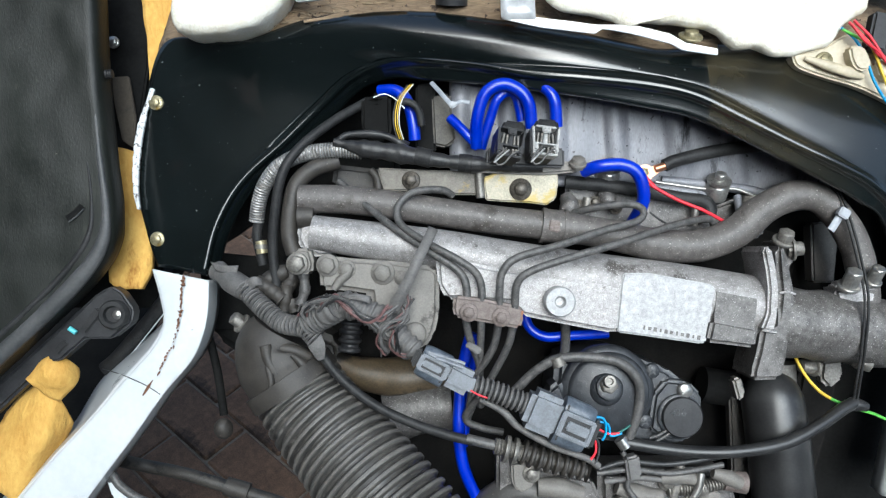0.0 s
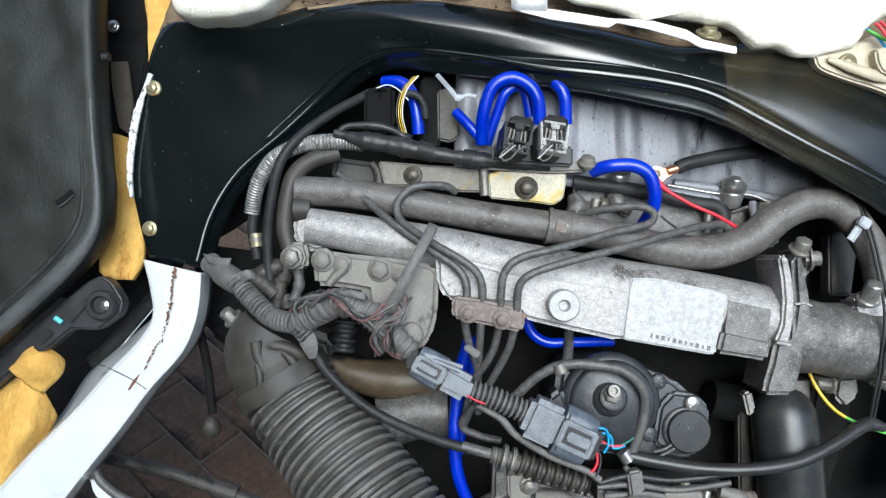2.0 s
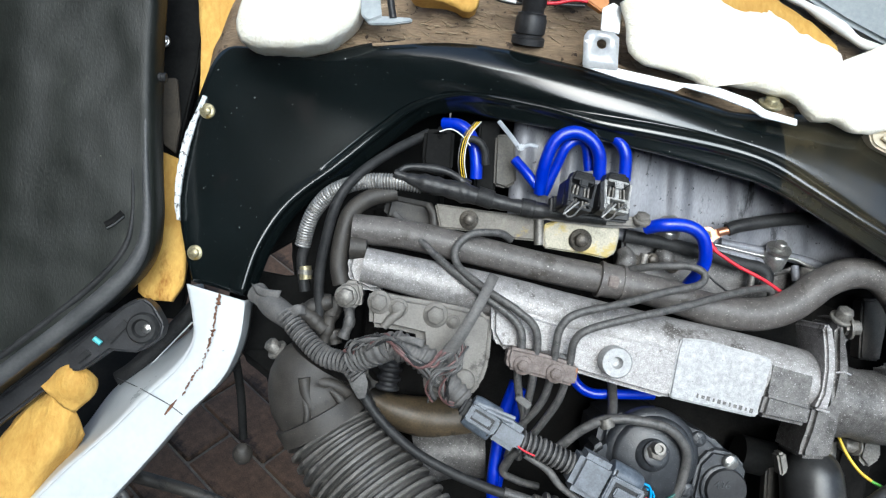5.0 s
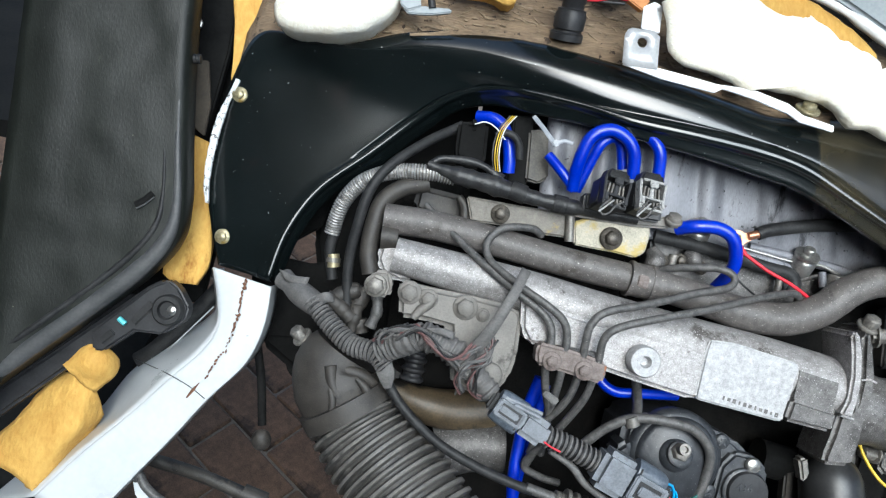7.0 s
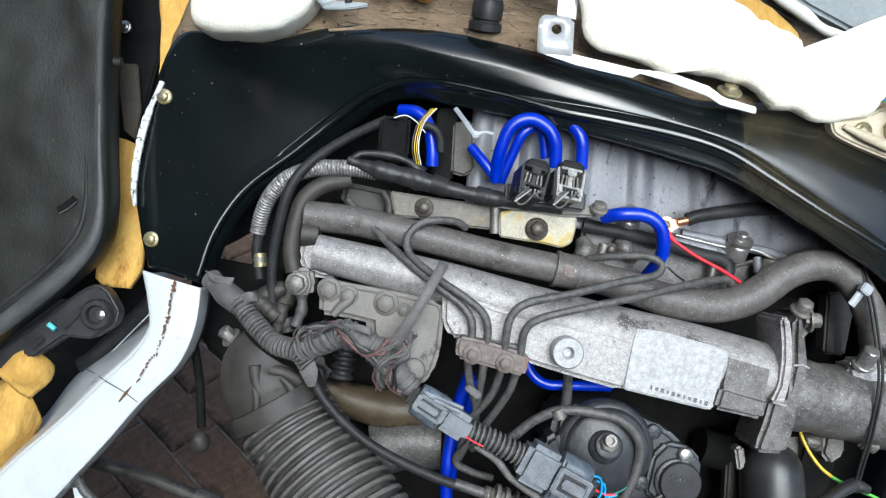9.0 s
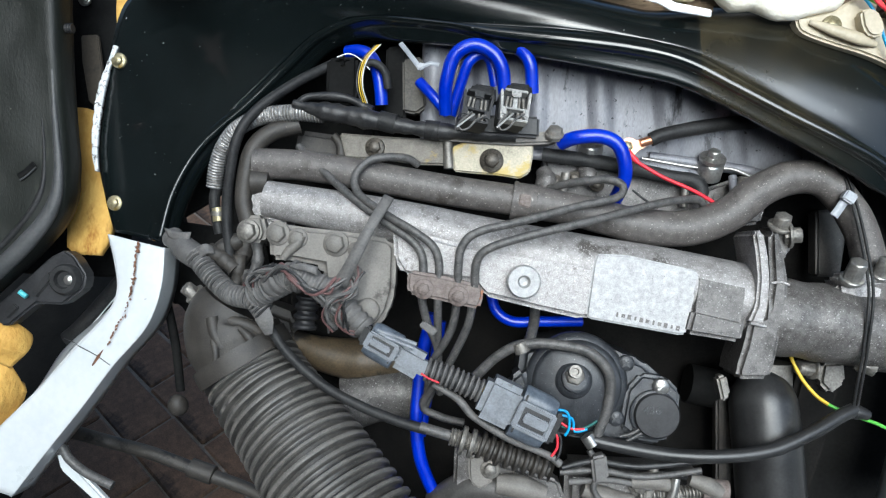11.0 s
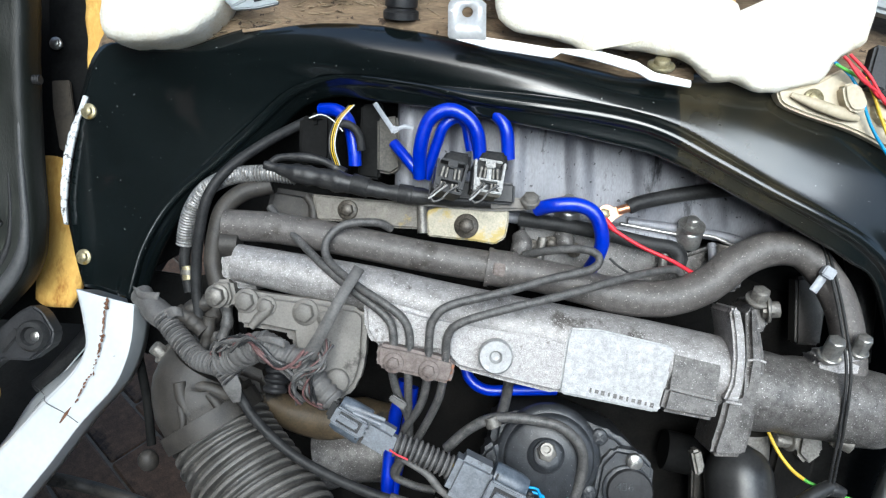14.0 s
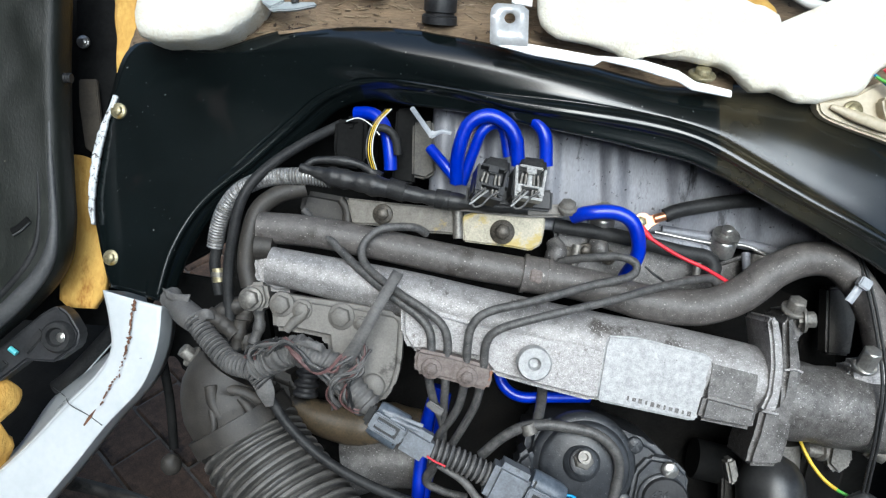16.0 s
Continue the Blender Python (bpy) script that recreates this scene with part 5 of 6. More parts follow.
part("taped_lead", fill(tube, [(29, -117, 46), (47, -127, 46), (60, -140, 46), (86, -154, 46), (113, -164, 46), (122, -170, 46)], 2.8, 8, wobble=0.15), LOOM, link)
for k, (m, pts) in enumerate(((CYAN, [(113, -131, 48), (125, -132, 48), (127, -143, 48), (124, -149, 48)]), (CYAN, [(116, -134, 46), (129, -137, 46), (131, -146, 46), (140, -144, 46)]), (RED, [(111, -144, 48), (118, -148, 48), (119, -158, 48), (115, -164, 48)]), (PLASTIC, [(114, -144, 48), (121, -150, 48), (121, -161, 48), (118, -167, 48)]), (TEAL, [(122, -143, 44), (131, -145, 44), (140, -143, 44), (147, -138, 44)]), (RED, [(116, -137, 46), (128, -144, 46), (138, -144, 46)]))):
    part("wire", fill(tube, pts, 1.0, 8), m, link)

# ---- injection pump ----
pump = thing("injection_pump", (158, -131, 10), "oily black diesel injection pump with round cap", "fuel pump")
part("body", fill(slab, [(93, -92, 18), (114, -84, 18), (142, -82, 18), (163, -92, 18), (184, -97, 18), (200, -111, 18), (212, -127, 18), (209, -153, 18), (200, -160, 18), (156, -162, 18), (105, -153, 18), (89, -129, 18)], 60, 6), PUMP, pump)
bm = bmesh.new()
lathe(bm, (134, -116, 14), Z, [(38, 0), (38, 8), (36, 11), (33, 12), (32, 16), (30, 18), (0.1, 18)], 44)
part("dome", bm, PUMP, pump)
bm = bmesh.new()
lathe(bm, (131, -112, 30), (0.05, 0.25, 1), [(14, 0), (13, 4), (10, 6), (10, 10), (8, 11)], 28)
part("nut_base", bm, PUMP, pump, "greasy black nut base")
bm = bmesh.new()
cyl(bm, (130, -108, 38), (0.05, 0.25, 1), 7, 9, seg=6, bevel=0.8)
lathe(bm, (129, -104, 46), (0.05, 0.25, 1), [(4.5, 0), (4.5, 7), (2.6, 7), (2.2, 5)], 20)
part("delivery_nut", bm, DULL_STEEL, pump, "greasy steel nut and stud")
part("sensor_plate", fill(slab, [(171, -118, 26), (181, -106, 26), (200, -108, 26), (210, -118, 26), (209, -139, 26), (198, -157, 26), (179, -155, 26), (167, -146, 26)], 14, 3), PUMP, pump)
bm = bmesh.new()
lathe(bm, (192, -135, 24), Z, [(16.5, 0), (16.5, 8), (15.5, 9.5), (0.1, 10)], 40)
part("round_cap", bm, PLASTIC, pump, "round black sensor cap with raised numerals")
for p, m in (((170, -99, 22), PUMP), ((164, -140, 22), PUMP), ((195, -114, 27), STEEL), ((113, -148, 20), PUMP)):
    bm = bmesh.new()
    lathe(bm, p, Z, [(6, 0), (6, 2.5), (5, 3.5), (0.1, 3.8)], 20)
    box(bm, V(p) + Z * 3.7, (7, 1.2, 0.8), (0, 0, 40), 0)
    if m is PUMP:
        box(bm, V(p) + Z * 3.7, (1.2, 7, 0.8), (0, 0, 40), 0)
    part("screw", bm, m, pump)
for pts in ([(166, -152, 30), (175, -149, 30), (183, -143, 30)], [(171, -155, 30), (178, -151, 30), (184, -147, 30)]):
    part("lead", fill(tube, pts, 1.3, 8), LINE, pump)
part("cap_rim", fill(lambda b: lathe(b, (191, -135, 26), Z, [(18, 0), (18, 3), (16.6, 4)], 40)), PUMP, pump)
part("side_lug", fill(slab, [(84, -114, 28), (95, -105, 28), (100, -118, 28), (97, -136, 28), (86, -134, 28)], 26, 4), PUMP, pump)
part("wire_sleeve", fill(tube, [(59, -114, 26), (75, -97, 32), (93, -87, 36), (119, -86, 38), (142, -91, 38), (156, -107, 36), (156, -131, 32), (149, -154, 30)], 3.8, 14, wobble=0.08), LINE, pump, "dusty cable sleeve over the pump")
part("sleeve_clip", fill(tube, [(90, -86, 36), (93, -93, 36)], 5.8, 10), DULL_STEEL, pump)
txt = bpy.data.curves.new("numerals", "FONT")
txt.body, txt.size, txt.extrude, txt.align_x, txt.align_y = "436", 0.0085, 0.0004, "CENTER", "CENTER"
num = new("numerals", txt)
num.parent = pump
num.matrix_basis = pump.matrix_basis.inverted() @ BAY @ Matrix.Translation(V((188, -131, 34)) * 0.001)
txt.materials.append(PUMP)
tagged(num, "raised worn numerals")

single("return_pipe", fill(tube, [(103, -50, -6), (103, -69, 4), (100, -80, 20), (97, -88, 30)], 4, 12), LINE, "dark upright fuel return pipe behind the pump sleeve", "fuel line")
single("thin_wire", fill(tube, [(174, 31, 4), (181, 25, 6), (194, 18, 2)], 0.9, 6), RUBBER, "thin black wire below the valve cover", "wire", "thin black wires")

# ---- throttle cable and linkage under the pump ----
thr = thing("throttle_cable", (-30, -143, 20), "black throttle cable ending in a threaded adjuster", "cable")
part("sheath", fill(tube, [(-105, -81, 14), (-85, -105, 18), (-57, -127, 20), (-25, -142, 22), (7, -152, 24), (24, -156, 24)], 4, 10), RUBBER, thr)
part("ferrule", fill(tube, [(19, -154, 24), (44, -160, 24)], 4.2, 12), LINE, thr)
part("adjuster", fill(tube, [(42, -160, 24), (56, -163, 24), (67, -167, 24)], 6.5, 12, step=0.8, pitch=2.4, depth=0.5), DULL_STEEL, thr)
for p in ((50, -162, 24), (57, -164, 24)):
    bm = bmesh.new()
    cyl(bm, p, (0.95, -0.25, 0), 11, 3.5, seg=24, bevel=0.8)
    part("adjuster_nut", bm, DULL_STEEL, thr)
part("boot", fill(tube, [(64, -165, 22), (81, -171, 22), (100, -176, 22), (118, -182, 22)], [9, 9, 8, 7], 16, step=0.8, pitch=7, depth=1.6), GRIME, thr, "ribbed rubber boot")
lk = thing("pump_linkage", (103, -196, 0), "grimy pump lever and cable bracket", "linkage")
part("bracket", fill(slab, [(45, -170, 6), (69, -165, 6), (83, -184, 6), (126, -194, 6), (135, -217, 6), (131, -260, 6), (55, -260, 6), (45, -217, 6)], 20, 3), ALU_DIRTY, lk)
part("lever", fill(slab, [(148, -186, 14), (185, -182, 14), (222, -191, 14), (227, -205, 14), (185, -210, 14), (152, -205, 14)], 12, 3), ALU_DIRTY, lk)
part("casting", fill(slab, [(131, -185, 4), (240, -185, 4), (250, -218, 4), (245, -275, 4), (131, -275, 4)], 40, 6), ALU_DIRTY, lk)
for p in ((73, -185, 16), (184, -191, 18), (212, -197, 18), (106, -200, 14)):
    bolt(lk, p, 5, 5, mat=DULL_STEEL, washer=1.5)
for k, pts in enumerate(([(125, -177, 30), (148, -171, 30), (180, -173, 30), (216, -168, 30), (239, -163, 30)], [(124, -181, 28), (153, -178, 28), (185, -181, 28), (226, -174, 28)], [(131, -189, 24), (163, -186, 24), (191, -190, 24)], [(145, -164, 26), (154, -178, 26), (149, -192, 26), (158, -205, 26)])):
    single("control_wire", fill(tube, pts, 2.4, 8, wobble=0.1), (TAPE, LINE, LOOM, LINE)[k], "dusty control wire under the pump", "wire", "control wires")
part("clip_band", fill(slab, [(145, -167, 36), (156, -164, 36), (159, -182, 36), (148, -186, 36)], 10, 2), LOOM, lk)
part("return_spring", fill(tube, [(184, -198, 18), (212, -195, 18), (239, -190, 18)], 5, 12, step=0.5, pitch=2.4, depth=0.9), DULL_STEEL, lk)
part("joint", fill(tube, [(230, -190, 18), (248, -192, 18)], [8, 9], 12), CLAMP, lk)
for k, (pts, r, m) in enumerate((([(177, -187, 22), (194, -185, 22), (206, -188, 22)], [5, 7, 5], PLATE), ([(219, -182, 24), (232, -186, 24), (242, -191, 24)], [4, 6.5, 5], PLATE), ([(143, -196, 16), (161, -202, 16), (180, -204, 16)], [6, 8, 6], PLATE),
                                ([(78, -197, 14), (96, -198, 14), (115, -203, 14)], [7, 9, 7], PLATE), ([(188, -203, 20), (192, -189, 20), (194, -175, 20)], [4, 4, 4], DULL_STEEL), ([(203, -201, 26), (207, -193, 26), (209, -181, 26)], [3, 3.4, 3], STEEL))):
    part("link_arm", fill(tube, pts, r, 12, wobble=0.12), m, lk)
for outline in ([(142, -205, 20), (169, -199, 20), (178, -208, 20), (169, -226, 20), (144, -226, 20)], [(200, -202, 18), (222, -197, 18), (230, -206, 18), (224, -227, 18), (203, -227, 18)], [(56, -177, 16), (71, -174, 16), (78, -188, 16), (68, -201, 16), (58, -196, 16)]):
    part("link_plate", fill(slab, outline, 10, 2, soft=5), PLATE, lk)
single("lower_pipe", fill(tube, [(32, -226, -10), (56, -208, -4), (84, -206, 0), (104, -221, -4)], 14, 18), DUSTY, "dusty curved pipe under the linkage", "pipe")

# ---- right end: big hose, cable, wires ----
big = thing("coolant_hose", (280, -162, 0), "wide black rubber hose below the manifold flange", "hose")
part("hose", fill(tube, [(281, -115, -14), (280, -118, -10), (281, -128, -6), (283, -153, -2), (286, -177, -2), (291, -221, -4), (296, -272, -10)], [12, 21, 25, 25.5, 25.5, 25.5, 25.5], 28), GLOSSY, big)
part("collar", fill(tube, [(290, -100, -30), (290, -120, -30)], 22, 24), DULL_STEEL, big)
part("clamp_ear", fill(slab, [(238, -107, 18), (245, -105, 18), (249, -120, 18), (243, -126, 18)], 10, 2), DULL_STEEL, big)
pc = thing("power_cable", (234, -163, 30), "smooth black cable sagging across the hose", "cable")
part("cable", fill(tube, [(144, -155, 30), (170, -159, 32), (201, -162, 34), (236, -161, 36), (273, -155, 34), (304, -142, 28), (325, -131, 22), (338, -126, 18)], 5, 12), GLOSSY, pc)
part("end_clip", fill(tube, [(142, -152, 31), (147, -159, 31)], 5.2, 10), STEEL, pc)
part("tape_knot", fill(tube, [(331, -128, 18), (341, -128, 18), (348, -130, 18)], [4, 6, 4], 10, wobble=0.3), TAPE, pc)
for off in (-1.4, 1.6):
    single("twin_wire", fill(tube, [V(p) + Vector((off, off * 0.3, 0)) for p in [(308, 72, 10), (324, 48, 16), (330, 22, 24), (336, -9, 28), (337, -40, 36), (336, -76, 34), (337, -110, 24), (338, -127, 18)]], 1.15, 8), RUBBER, "thin black wire running down the bay", "wire", "thin black wires")
wt = thing("white_cable_tie", (324, 28, 24), "translucent white nylon cable tie around hose and wires", "cable tie")
part("head", fill(box, (324, 29, 26), (9, 8, 7), (0, 0, -30), 1), TIE, wt)
part("strap", fill(tube, [(323, 28, 24), (319, 21, 24), (315, 15, 24)], 3.2, 8, flat=0.4), TIE, wt)
gy = thing("earth_wire", (318, -119, 0), "yellow and green striped earth wire", "wire")
part("yellow_length", fill(tube, [(298, -86, -4), (303, -98, -4), (309, -110, 0), (317, -120, 4), (324, -125, 8)], 1.4, 8), YELLOW, gy)
part("green_length", fill(tube, [(324, -125, 8), (328, -127, 10), (345, -133, 12), (358, -137, 10), (374, -144, 6)], 1.3, 8), GREEN, gy)
single("side_stay", fill(slab, [(327, 23, -30), (346, 25, -30), (352, 10, -30), (348, -30, -30), (329, -30, -30)], 14, 2), DUSTY, "grey steel stay behind the hose", "bracket")
single("rear_hose", fill(tube, [(357, 68, -30), (372, 47, -30), (377, 21, -30), (376, -14, -30), (375, -40, -30)], 11, 14), RUBBER, "black hose behind the coolant hose", "hose")
low = thing("pulley_bracket", (335, -142, -40), "dull lower bracket with bolts near the elbow", "bracket")
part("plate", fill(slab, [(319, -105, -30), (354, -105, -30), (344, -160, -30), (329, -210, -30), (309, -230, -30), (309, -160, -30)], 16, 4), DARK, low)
part("lug", fill(slab, [(332, -98, -20), (349, -96, -20), (351, -113, -20), (339, -123, -20), (330, -114, -20)], 14, 3), DULL_STEEL, low)
bolt(low, (321, -102, -14), 6, 14, d=(-1, 0.1, 0.3), mat=DULL_STEEL, washer=1.4)
single("dark_fitting", fill(tube, [(233, -122, -40), (263, -127, -40)], 16, 18), SHADE, "black fitting behind the pump", "fitting")
single("steel_stay", fill(slab, [(252, -129, -24), (265, -124, -24), (270, -178, -24), (266, -208, -24), (255, -208, -24)], 10, 2), GRIME, "grimy steel stay beside the hose", "bracket")

# ---- things lying on the deck ----
def foam_block(name, outline, depth, mat, label, bulge=10, group="foam pads"):
    """A soft block: its outline, pillowed towards the middle, with an uneven skin."""
    c = sum((V(p) for p in outline), Vector()) / len(outline)
    loop = spline(list(outline) + [outline[0]], 6)[:-1]
    bm = bmesh.new()
    rings = []
    for s, z in ((0.97, -depth), (1.0, -depth * 0.5), (1.0, -4), (0.985, 0), (0.93, bulge * 0.45), (0.7, bulge * 0.85), (0.4, bulge), (0.1, bulge)):
        rings.append([bm.verts.new(c + (p - c) * s + Z * (z + p.z - c.z if s > 0.95 else z)) for p in loop])
    n = len(loop)
    for a, b in zip(rings, rings[1:]):
        for k in range(n):
            bm.faces.new((a[k], a[(k + 1) % n], b[(k + 1) % n], b[k]))
    bm.faces.new(rings[-1])
    bm.faces.new(rings[0][::-1])
    roughen(bm, 2.0, 0.08)
    return single(name, bm, mat, label, "foam", group)


foam_block("foam_pad", [(-230, 194, 2), (-225, 185, 2), (-211, 181, 2), (-184, 182, 2), (-159, 188, 2), (-144, 198, 2), (-133, 212, 2), (-131, 234, 2), (-157, 253, 2), (-210, 239, 2), (-229, 211, 2)], 30, PALEFOAM, "smooth white foam pad resting on the panel corner")
foam_block("foam_sheet", [(72, 234, 42), (77, 214, 42), (82, 198, 42), (93, 189, 42), (113, 185, 42), (133, 181, 42), (147, 174, 42), (155, 180, 42), (171, 179, 42), (186, 178, 42), (200, 175, 42), (208, 174, 42), (218, 169, 42), (231, 158, 42), (246, 160, 42), (256, 155, 42), (266, 151, 42), (276, 153, 42), (293, 157, 42), (304, 161, 42), (311, 169, 42), (319, 179, 42), (328, 185, 42), (335, 190, 42), (341, 217, 42), (345, 244, 42), (322, 244, 42), (314, 238, 42), (308, 227, 42), (296, 222, 42), (290, 209, 42), (277, 201, 42), (251, 201, 42), (246, 212, 42), (231, 221, 42), (212, 232, 42), (190, 241, 42), (135, 248, 42), (88, 246, 42)], 9, PALEFOAM, "big torn sheet of cream seat foam over the deck", 5)
foam_block("foam_scrap", [(133, 244, 38), (138, 254, 38), (157, 259, 38), (181, 254, 38), (210, 241, 38), (240, 222, 38), (247, 212, 38), (238, 206, 38), (204, 218, 38), (166, 224, 38), (141, 229, 38)], 14, FOAM, "yellow strip of torn seat foam", 8)
foam_block("foam_lump", [(-96, 245, 0), (-68, 250, 0), (-37, 248, 0), (-37, 232, 0), (-47, 228, 0), (-61, 233, 0), (-89, 234, 0)], 16, FOAM, "small lump of yellowed foam", 3)
clipb = thing("seat_clip", (-115, 216, 0), "grey painted bent steel clip on the deck", "bracket")
part("upright", fill(slab, [(-132, 232, 6), (-117, 235, 6), (-113, 215, 6), (-123, 210, 6), (-130, 214, 6)], 4, 1), CABIN, clipb)
part("foot", fill(slab, [(-128, 213, 4), (-112, 216, 4), (-89, 217, 4), (-88, 214, 4), (-104, 210, 4), (-123, 208, 4)], 4, 1), CABIN, clipb)
part("stud", fill(tube, [(-104, 215, 4), (-106, 223, 4), (-108, 232, 4)], 3, 10), PLASTIC, clipb)
cp = thing("deck_plug", (12, 207, 4), "black round plastic plug connector standing on the deck", "plug")
ax = (0.03, 0.92, 0.38)
bm = bmesh.new()
lathe(bm, (7, 206, 2), ax, [(13.5, 0), (13.5, 5), (11, 6), (11, 8), (12.5, 9), (12.5, 20), (11.5, 22), (11.5, 24), (9, 25), (9, 29), (10, 30), (10, 42), (8, 43), (7, 60), (0.1, 60)], 28)
part("body", bm, PLASTIC, cp)
part("ring", fill(lambda b: lathe(b, (7, 209, 2), ax, [(11.5, 0), (13.2, 1), (13.2, 3), (11.5, 4)], 28)), RUBBER, cp)
for k, (m, pts) in enumerate(((RED, [(12, 238, 10), (26, 239, 10), (40, 243, 10), (55, 243, 10)]), (TAPE, [(-21, 241, 8), (-7, 240, 8), (8, 238, 8), (27, 239, 8), (50, 240, 8)]), (TAPE, [(-36, 248, 6), (-25, 240, 6), (-10, 237, 6), (6, 238, 6)]), (WHITE, [(-29, 242, 8), (-20, 239, 8), (-6, 237, 8)]))):
    single("deck_wire", fill(tube, pts, 1.5, 8), m, "thin wire lying across the rusty deck", "wire", "deck wires")
single("relay", fill(box, (60, 243, 10), (15, 11, 8), (0, 0, -30), 1), ORANGE, "small orange plastic splice block", "relay")
rk = thing("seat_rail_bracket", (68, 205, 20), "bright galvanised seat rail bracket with a hole", "bracket")
GALV = material("galvanised_steel", (0.5, 0.51, 0.52), (0.68, 0.69, 0.7), 0.35, 0.3, 20, 0.15, 400)
bm = bmesh.new()
hole, tab = V((59, 200, 42)), [(46, 181, 42), (45, 205, 42), (48, 210, 42), (67, 210, 42), (72, 206, 42), (73, 181, 42)]
n = 48
ring = [hole + Vector((3.9 * math.cos(a), 3.9 * math.sin(a), 0)) for a in (2 * math.pi * k / n for k in range(n))]
edge = [V(a).lerp(V(b), u / 12) for a, b in zip(tab, tab[1:] + tab[:1]) for u in range(12)]
a, b = [bm.verts.new(q) for q in ring], [bm.verts.new(max(edge, key=lambda v: (v - hole).normalized().dot((q - hole).normalized()))) for q in ring]
for k in range(n):
    bm.faces.new((a[k], b[k], b[(k + 1) % n], a[(k + 1) % n]))
part("tab", bm, GALV, rk, thick=2)
part("flange", fill(slab, [(46, 182, 41), (73, 183, 41), (99, 180, 41), (121, 177, 41), (139, 177, 41), (154, 176, 41), (179, 170, 41), (191, 163, 41), (217, 158, 41), (217, 153, 41), (189, 157, 41), (180, 162, 41), (149, 170, 41), (126, 174, 41), (120, 170, 41), (77, 175, 41)], 2, 0.5), GALV, rk)
part("rear_tab", fill(slab, [(60, 215, 30), (60, 232, 30), (68, 237, 30), (75, 234, 30), (75, 213, 30)], 2, 0.5), GALV, rk)
bolt(rk, (197, 169, 36), 6, 5, d=UP, mat=ZINC, washer=1.6)
tray = thing("plastic_tray", (338, 144, 20), "cream moulded plastic tray with raised ribs", "tray")
part("base", fill(slab, [(277, 155, 38), (279, 147, 38), (286, 142, 38), (307, 135, 38), (333, 127, 38), (371, 108, 38), (413, 88, 38), (409, 180, 38), (369, 175, 38), (343, 170, 38), (321, 171, 38), (304, 161, 38), (287, 156, 38)], 14, 4, soft=8), CREAM, tray)
part("rib", fill(tube, [(286, 151, 40), (301, 145, 42), (320, 139, 42), (332, 136, 40)], [2, 4, 4.5, 2], 12, flat=0.7), CREAM, tray)
part("tower", fill(slab, [(317, 157, 48), (325, 160, 48), (331, 154, 48), (334, 142, 48), (325, 139, 48), (319, 146, 48)], 14, 4, soft=4), CREAM, tray)
part("tower", fill(slab, [(340, 147, 46), (362, 151, 46), (365, 133, 46), (348, 132, 46), (341, 139, 46)], 12, 4, soft=5), CREAM, tray)
part("wall", fill(slab, [(352, 128, 46), (377, 119, 46), (400, 110, 46), (401, 101, 46), (378, 111, 46), (352, 122, 46)], 12, 3), CREAM, tray)
bolt(tray, (301, 149, 40), 4.5, 3, mat=ZINC, washer=1.5)
bm = bmesh.new()
lathe(bm, (345, 156, 42), Z, [(6.5, 0), (6.5, 2.5), (4.5, 4), (3, 3), (0.1, 2.5)], 24)
part("grommet", bm, RUBBER, tray, "black rubber grommet")
part("duct_stub", fill(box, (341, 170, 42), (14, 30, 12), (0, 0, -12), 2), PLASTIC, tray, "black plastic duct stub")
for m, pts in ((CYAN, [(311, 173, 46), (322, 164, 46), (330, 150, 46), (339, 130, 44), (354, 109, 42), (370, 95, 40), (391, 80, 38)]), (YELLOW, [(331, 163, 47), (338, 152, 46), (345, 135, 45), (355, 115, 44), (369, 101, 42), (390, 88, 38)]), (RED, [(315, 176, 50), (328, 163, 50), (340, 150, 49), (354, 143, 48), (376, 142, 48)]), (RED, [(320, 178, 48), (333, 165, 48), (343, 150, 48), (356, 142, 47), (376, 139, 47)]), (RED, [(316, 174, 52), (326, 161, 52), (338, 153, 50), (350, 142, 49), (375, 144, 49)]), (GREEN, [(311, 171, 48), (319, 167, 48), (328, 162, 48)])):
    single("tray_wire", fill(tube, pts, 1.15, 8), m, "coloured cable crossing the cream tray", "wire", "tray wires")
trim = thing("cabin_trim", (250, 296, -40), "pale blue grey cabin trim with torn fleece edge", "trim panel")
part("panel", fill(slab, [(184, 306, 10), (197, 280, 10), (233, 266, 10), (265, 250, 10), (302, 235, 10), (458, 196, 10), (420, 462, 10), (168, 417, 10)], 10, 3), CABIN, trim)
part("torn_edge", fill(tube, [(163, 278, 20), (193, 267, 20), (224, 256, 20), (255, 241, 20), (276, 229, 20), (306, 224, 20)], 4, 10, wobble=0.5), WHITE, trim, "frayed white fleece edge")
part("fleece", fill(slab, [(146, 290, 12), (169, 284, 12), (197, 272, 12), (228, 260, 12), (258, 246, 12), (256, 236, 12), (220, 252, 12), (179, 265, 12), (144, 275, 12)], 6, 2), SEAL, trim, "dark fleece backing")
single("cabin_box", fill(slab, [(20, 291, 4), (29, 250, 4), (41, 245, 4), (64, 254, 4), (121, 257, 4), (136, 263, 4), (143, 278, 4), (138, 311, 4)], 12, 3), CABIN, "pale grey moulded cabin box", "trim panel")


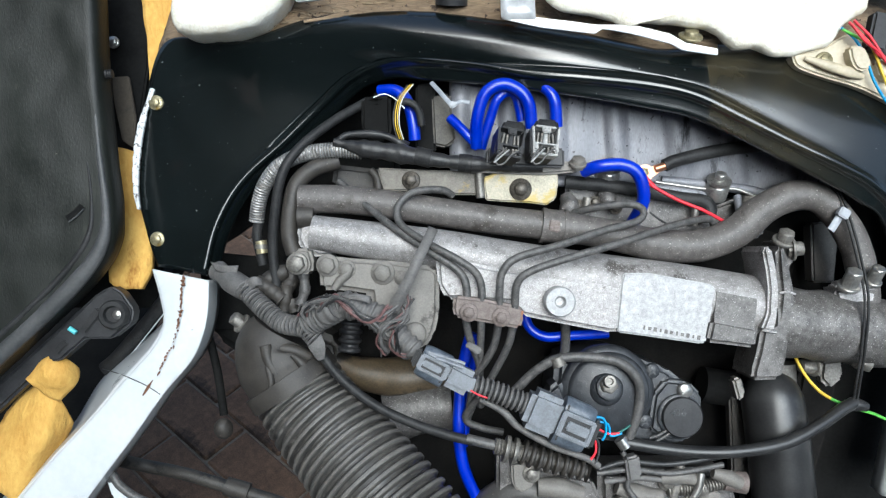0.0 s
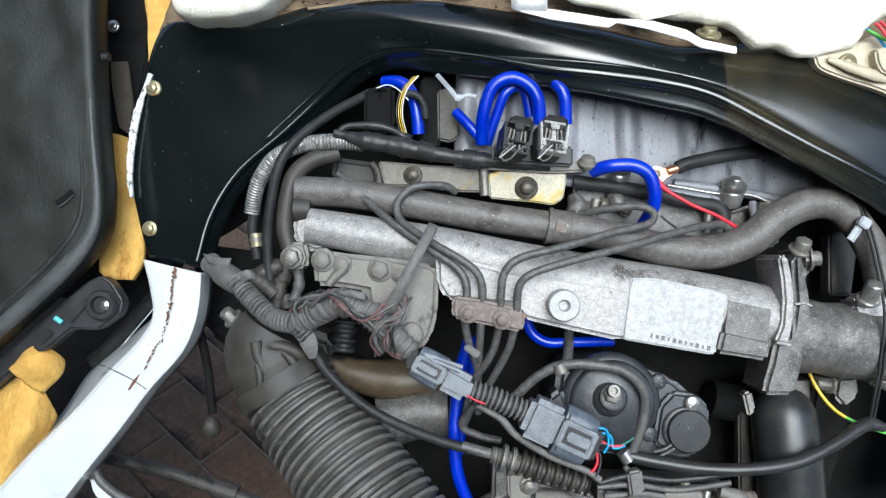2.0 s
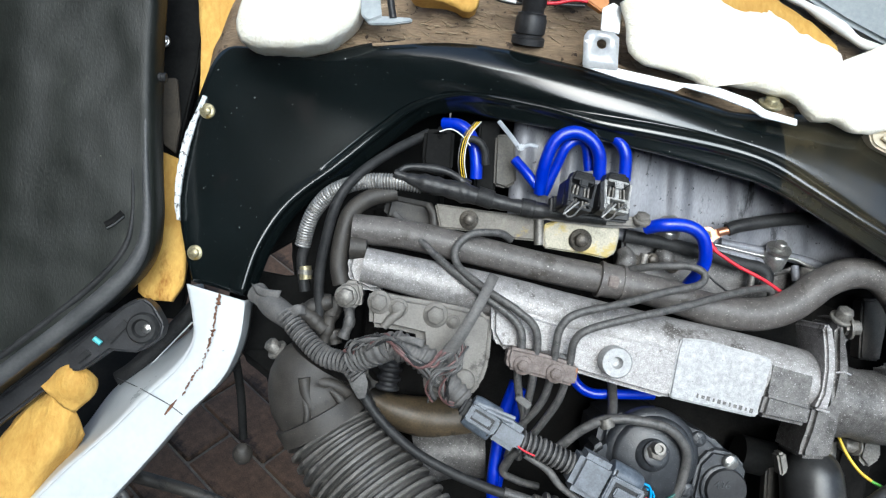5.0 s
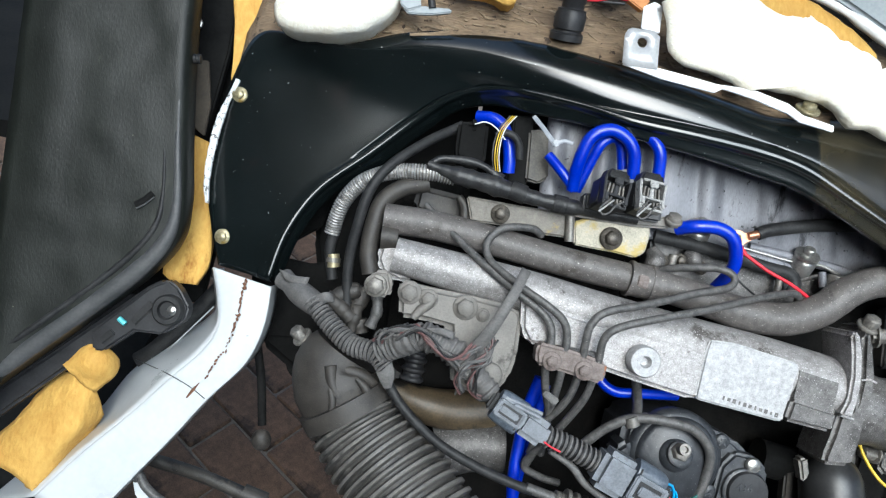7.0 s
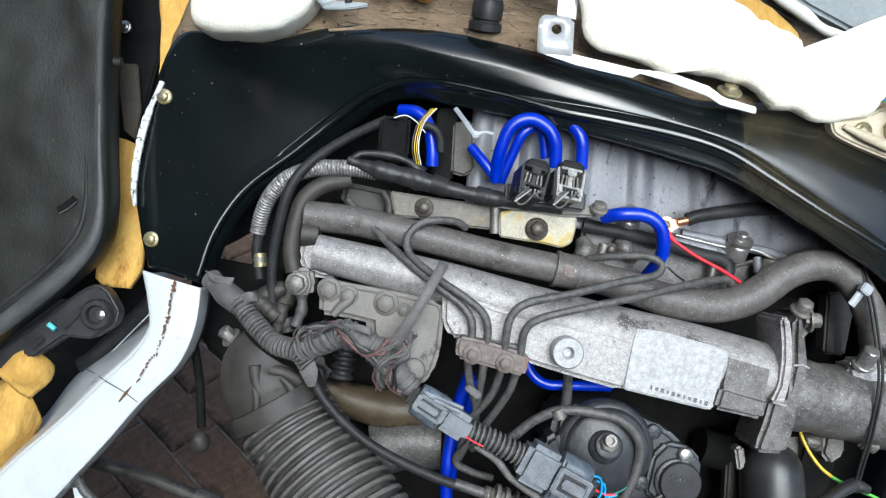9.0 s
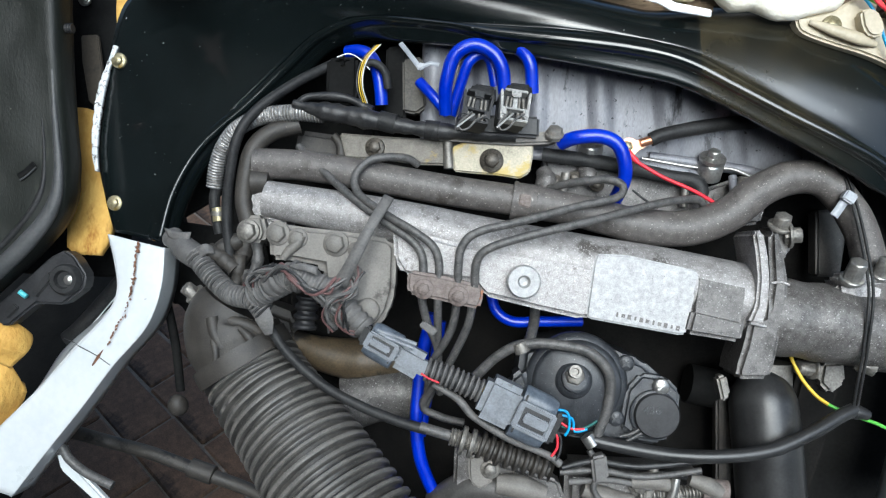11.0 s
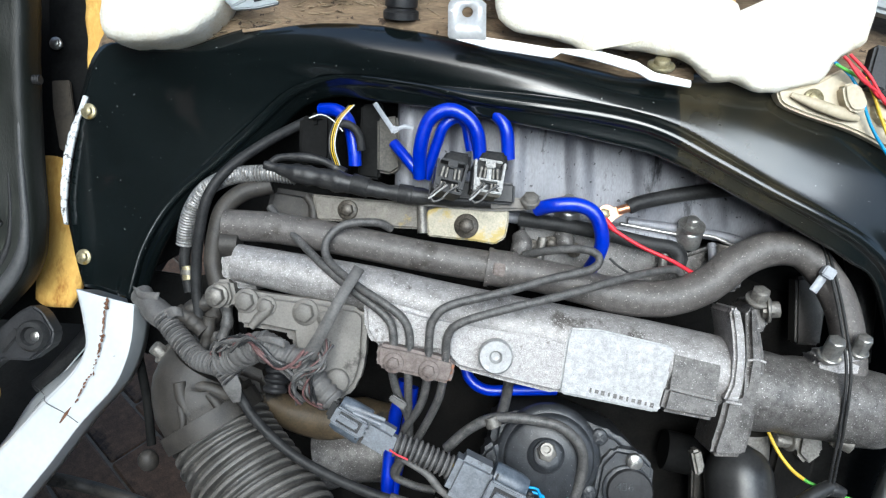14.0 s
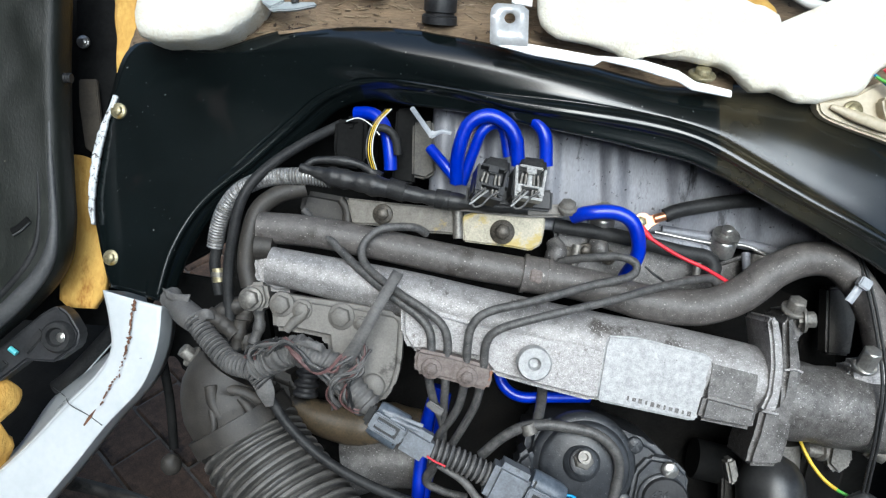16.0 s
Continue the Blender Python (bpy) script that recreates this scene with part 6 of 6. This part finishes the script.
# ---- below the sill: linkage knob and rods ----
kn = thing("gear_rod", (-208, -160, -70), "rod blackened for shade, ending in a round grey knob", "rod")
bm = bmesh.new()
lathe(bm, (-207, -171, -70), (0, 0.8, 0.6), [(0.1, -8), (5, -7), (8, -3), (9, 2), (8, 7), (5, 11), (4, 12)], 24)
part("knob", bm, GRIME, kn)
# Near-black colour sinks the rod into the shade below the sill.
part("rod", fill(tube, [(-210, -159, -80), (-216, -119, -80), (-224, -86, -80), (-230, -64, -80)], 4, 12), SHADE, kn)
rods = thing("control_rod", (-269, -242, -160), "dusty grey steel control rod beneath the sill", "rod")
part("rod", fill(tube, [(-364, -206, -120), (-335, -237, -180), (-282, -248, -180), (-223, -266, -180), (-164, -285, -180), (-86, -310, -150)], 7, 14), GRIME, rods)
part("sleeve", fill(tube, [(-238, -260, -178), (-213, -267, -178)], 10, 14), GRIME, rods)
single("brake_hose", fill(tube, [(-312, -215, -60), (-307, -210, -60), (-302, -219, -60), (-286, -231, -60), (-260, -242, -60)], 4, 10), LINE, "thin grey hose under the sill", "hose")
single("sill_bracket", fill(slab, [(-315, -211, -60), (-307, -208, -60), (-299, -224, -60), (-259, -261, -60), (-264, -267, -60), (-309, -231, -60)], 6, 2), WPAINT, "white bracket leg below the sill", "bracket")

# ---- brick paving, laid in running bond at an angle ----
bm = bmesh.new()
bmesh.ops.create_cube(bm, size=1.0)
bmesh.ops.scale(bm, vec=(0.196, 0.096, 0.05), verts=bm.verts)
bmesh.ops.bevel(bm, geom=bm.edges[:], offset=0.004, segments=1, affect="EDGES")
brick_mesh = bpy.data.meshes.new("brick")
bm.to_mesh(brick_mesh)
bm.free()
brick_mesh.materials.append(BRICK)
random.seed(5)
lay = Matrix.Rotation(radians(-38), 4, "Z")
for r in range(-9, 10):
    for c in range(-7, 8):
        p = lay @ Vector((c * 0.2 + (0.1 if r % 2 else 0), r * 0.1, 0))
        p = Vector((p.x - 0.35, p.y + 1.15, -0.02 + random.uniform(-0.002, 0.003)))
        if not (-1.3 < p.x < 0.55 and 0.45 < p.y < 2.1):
            continue
        b = new("brick", brick_mesh)
        b.parent = ground
        b.matrix_basis = Matrix.Translation(p) @ lay @ Euler((random.gauss(0, 0.008), random.gauss(0, 0.008), random.gauss(0, 0.01))).to_matrix().to_4x4()
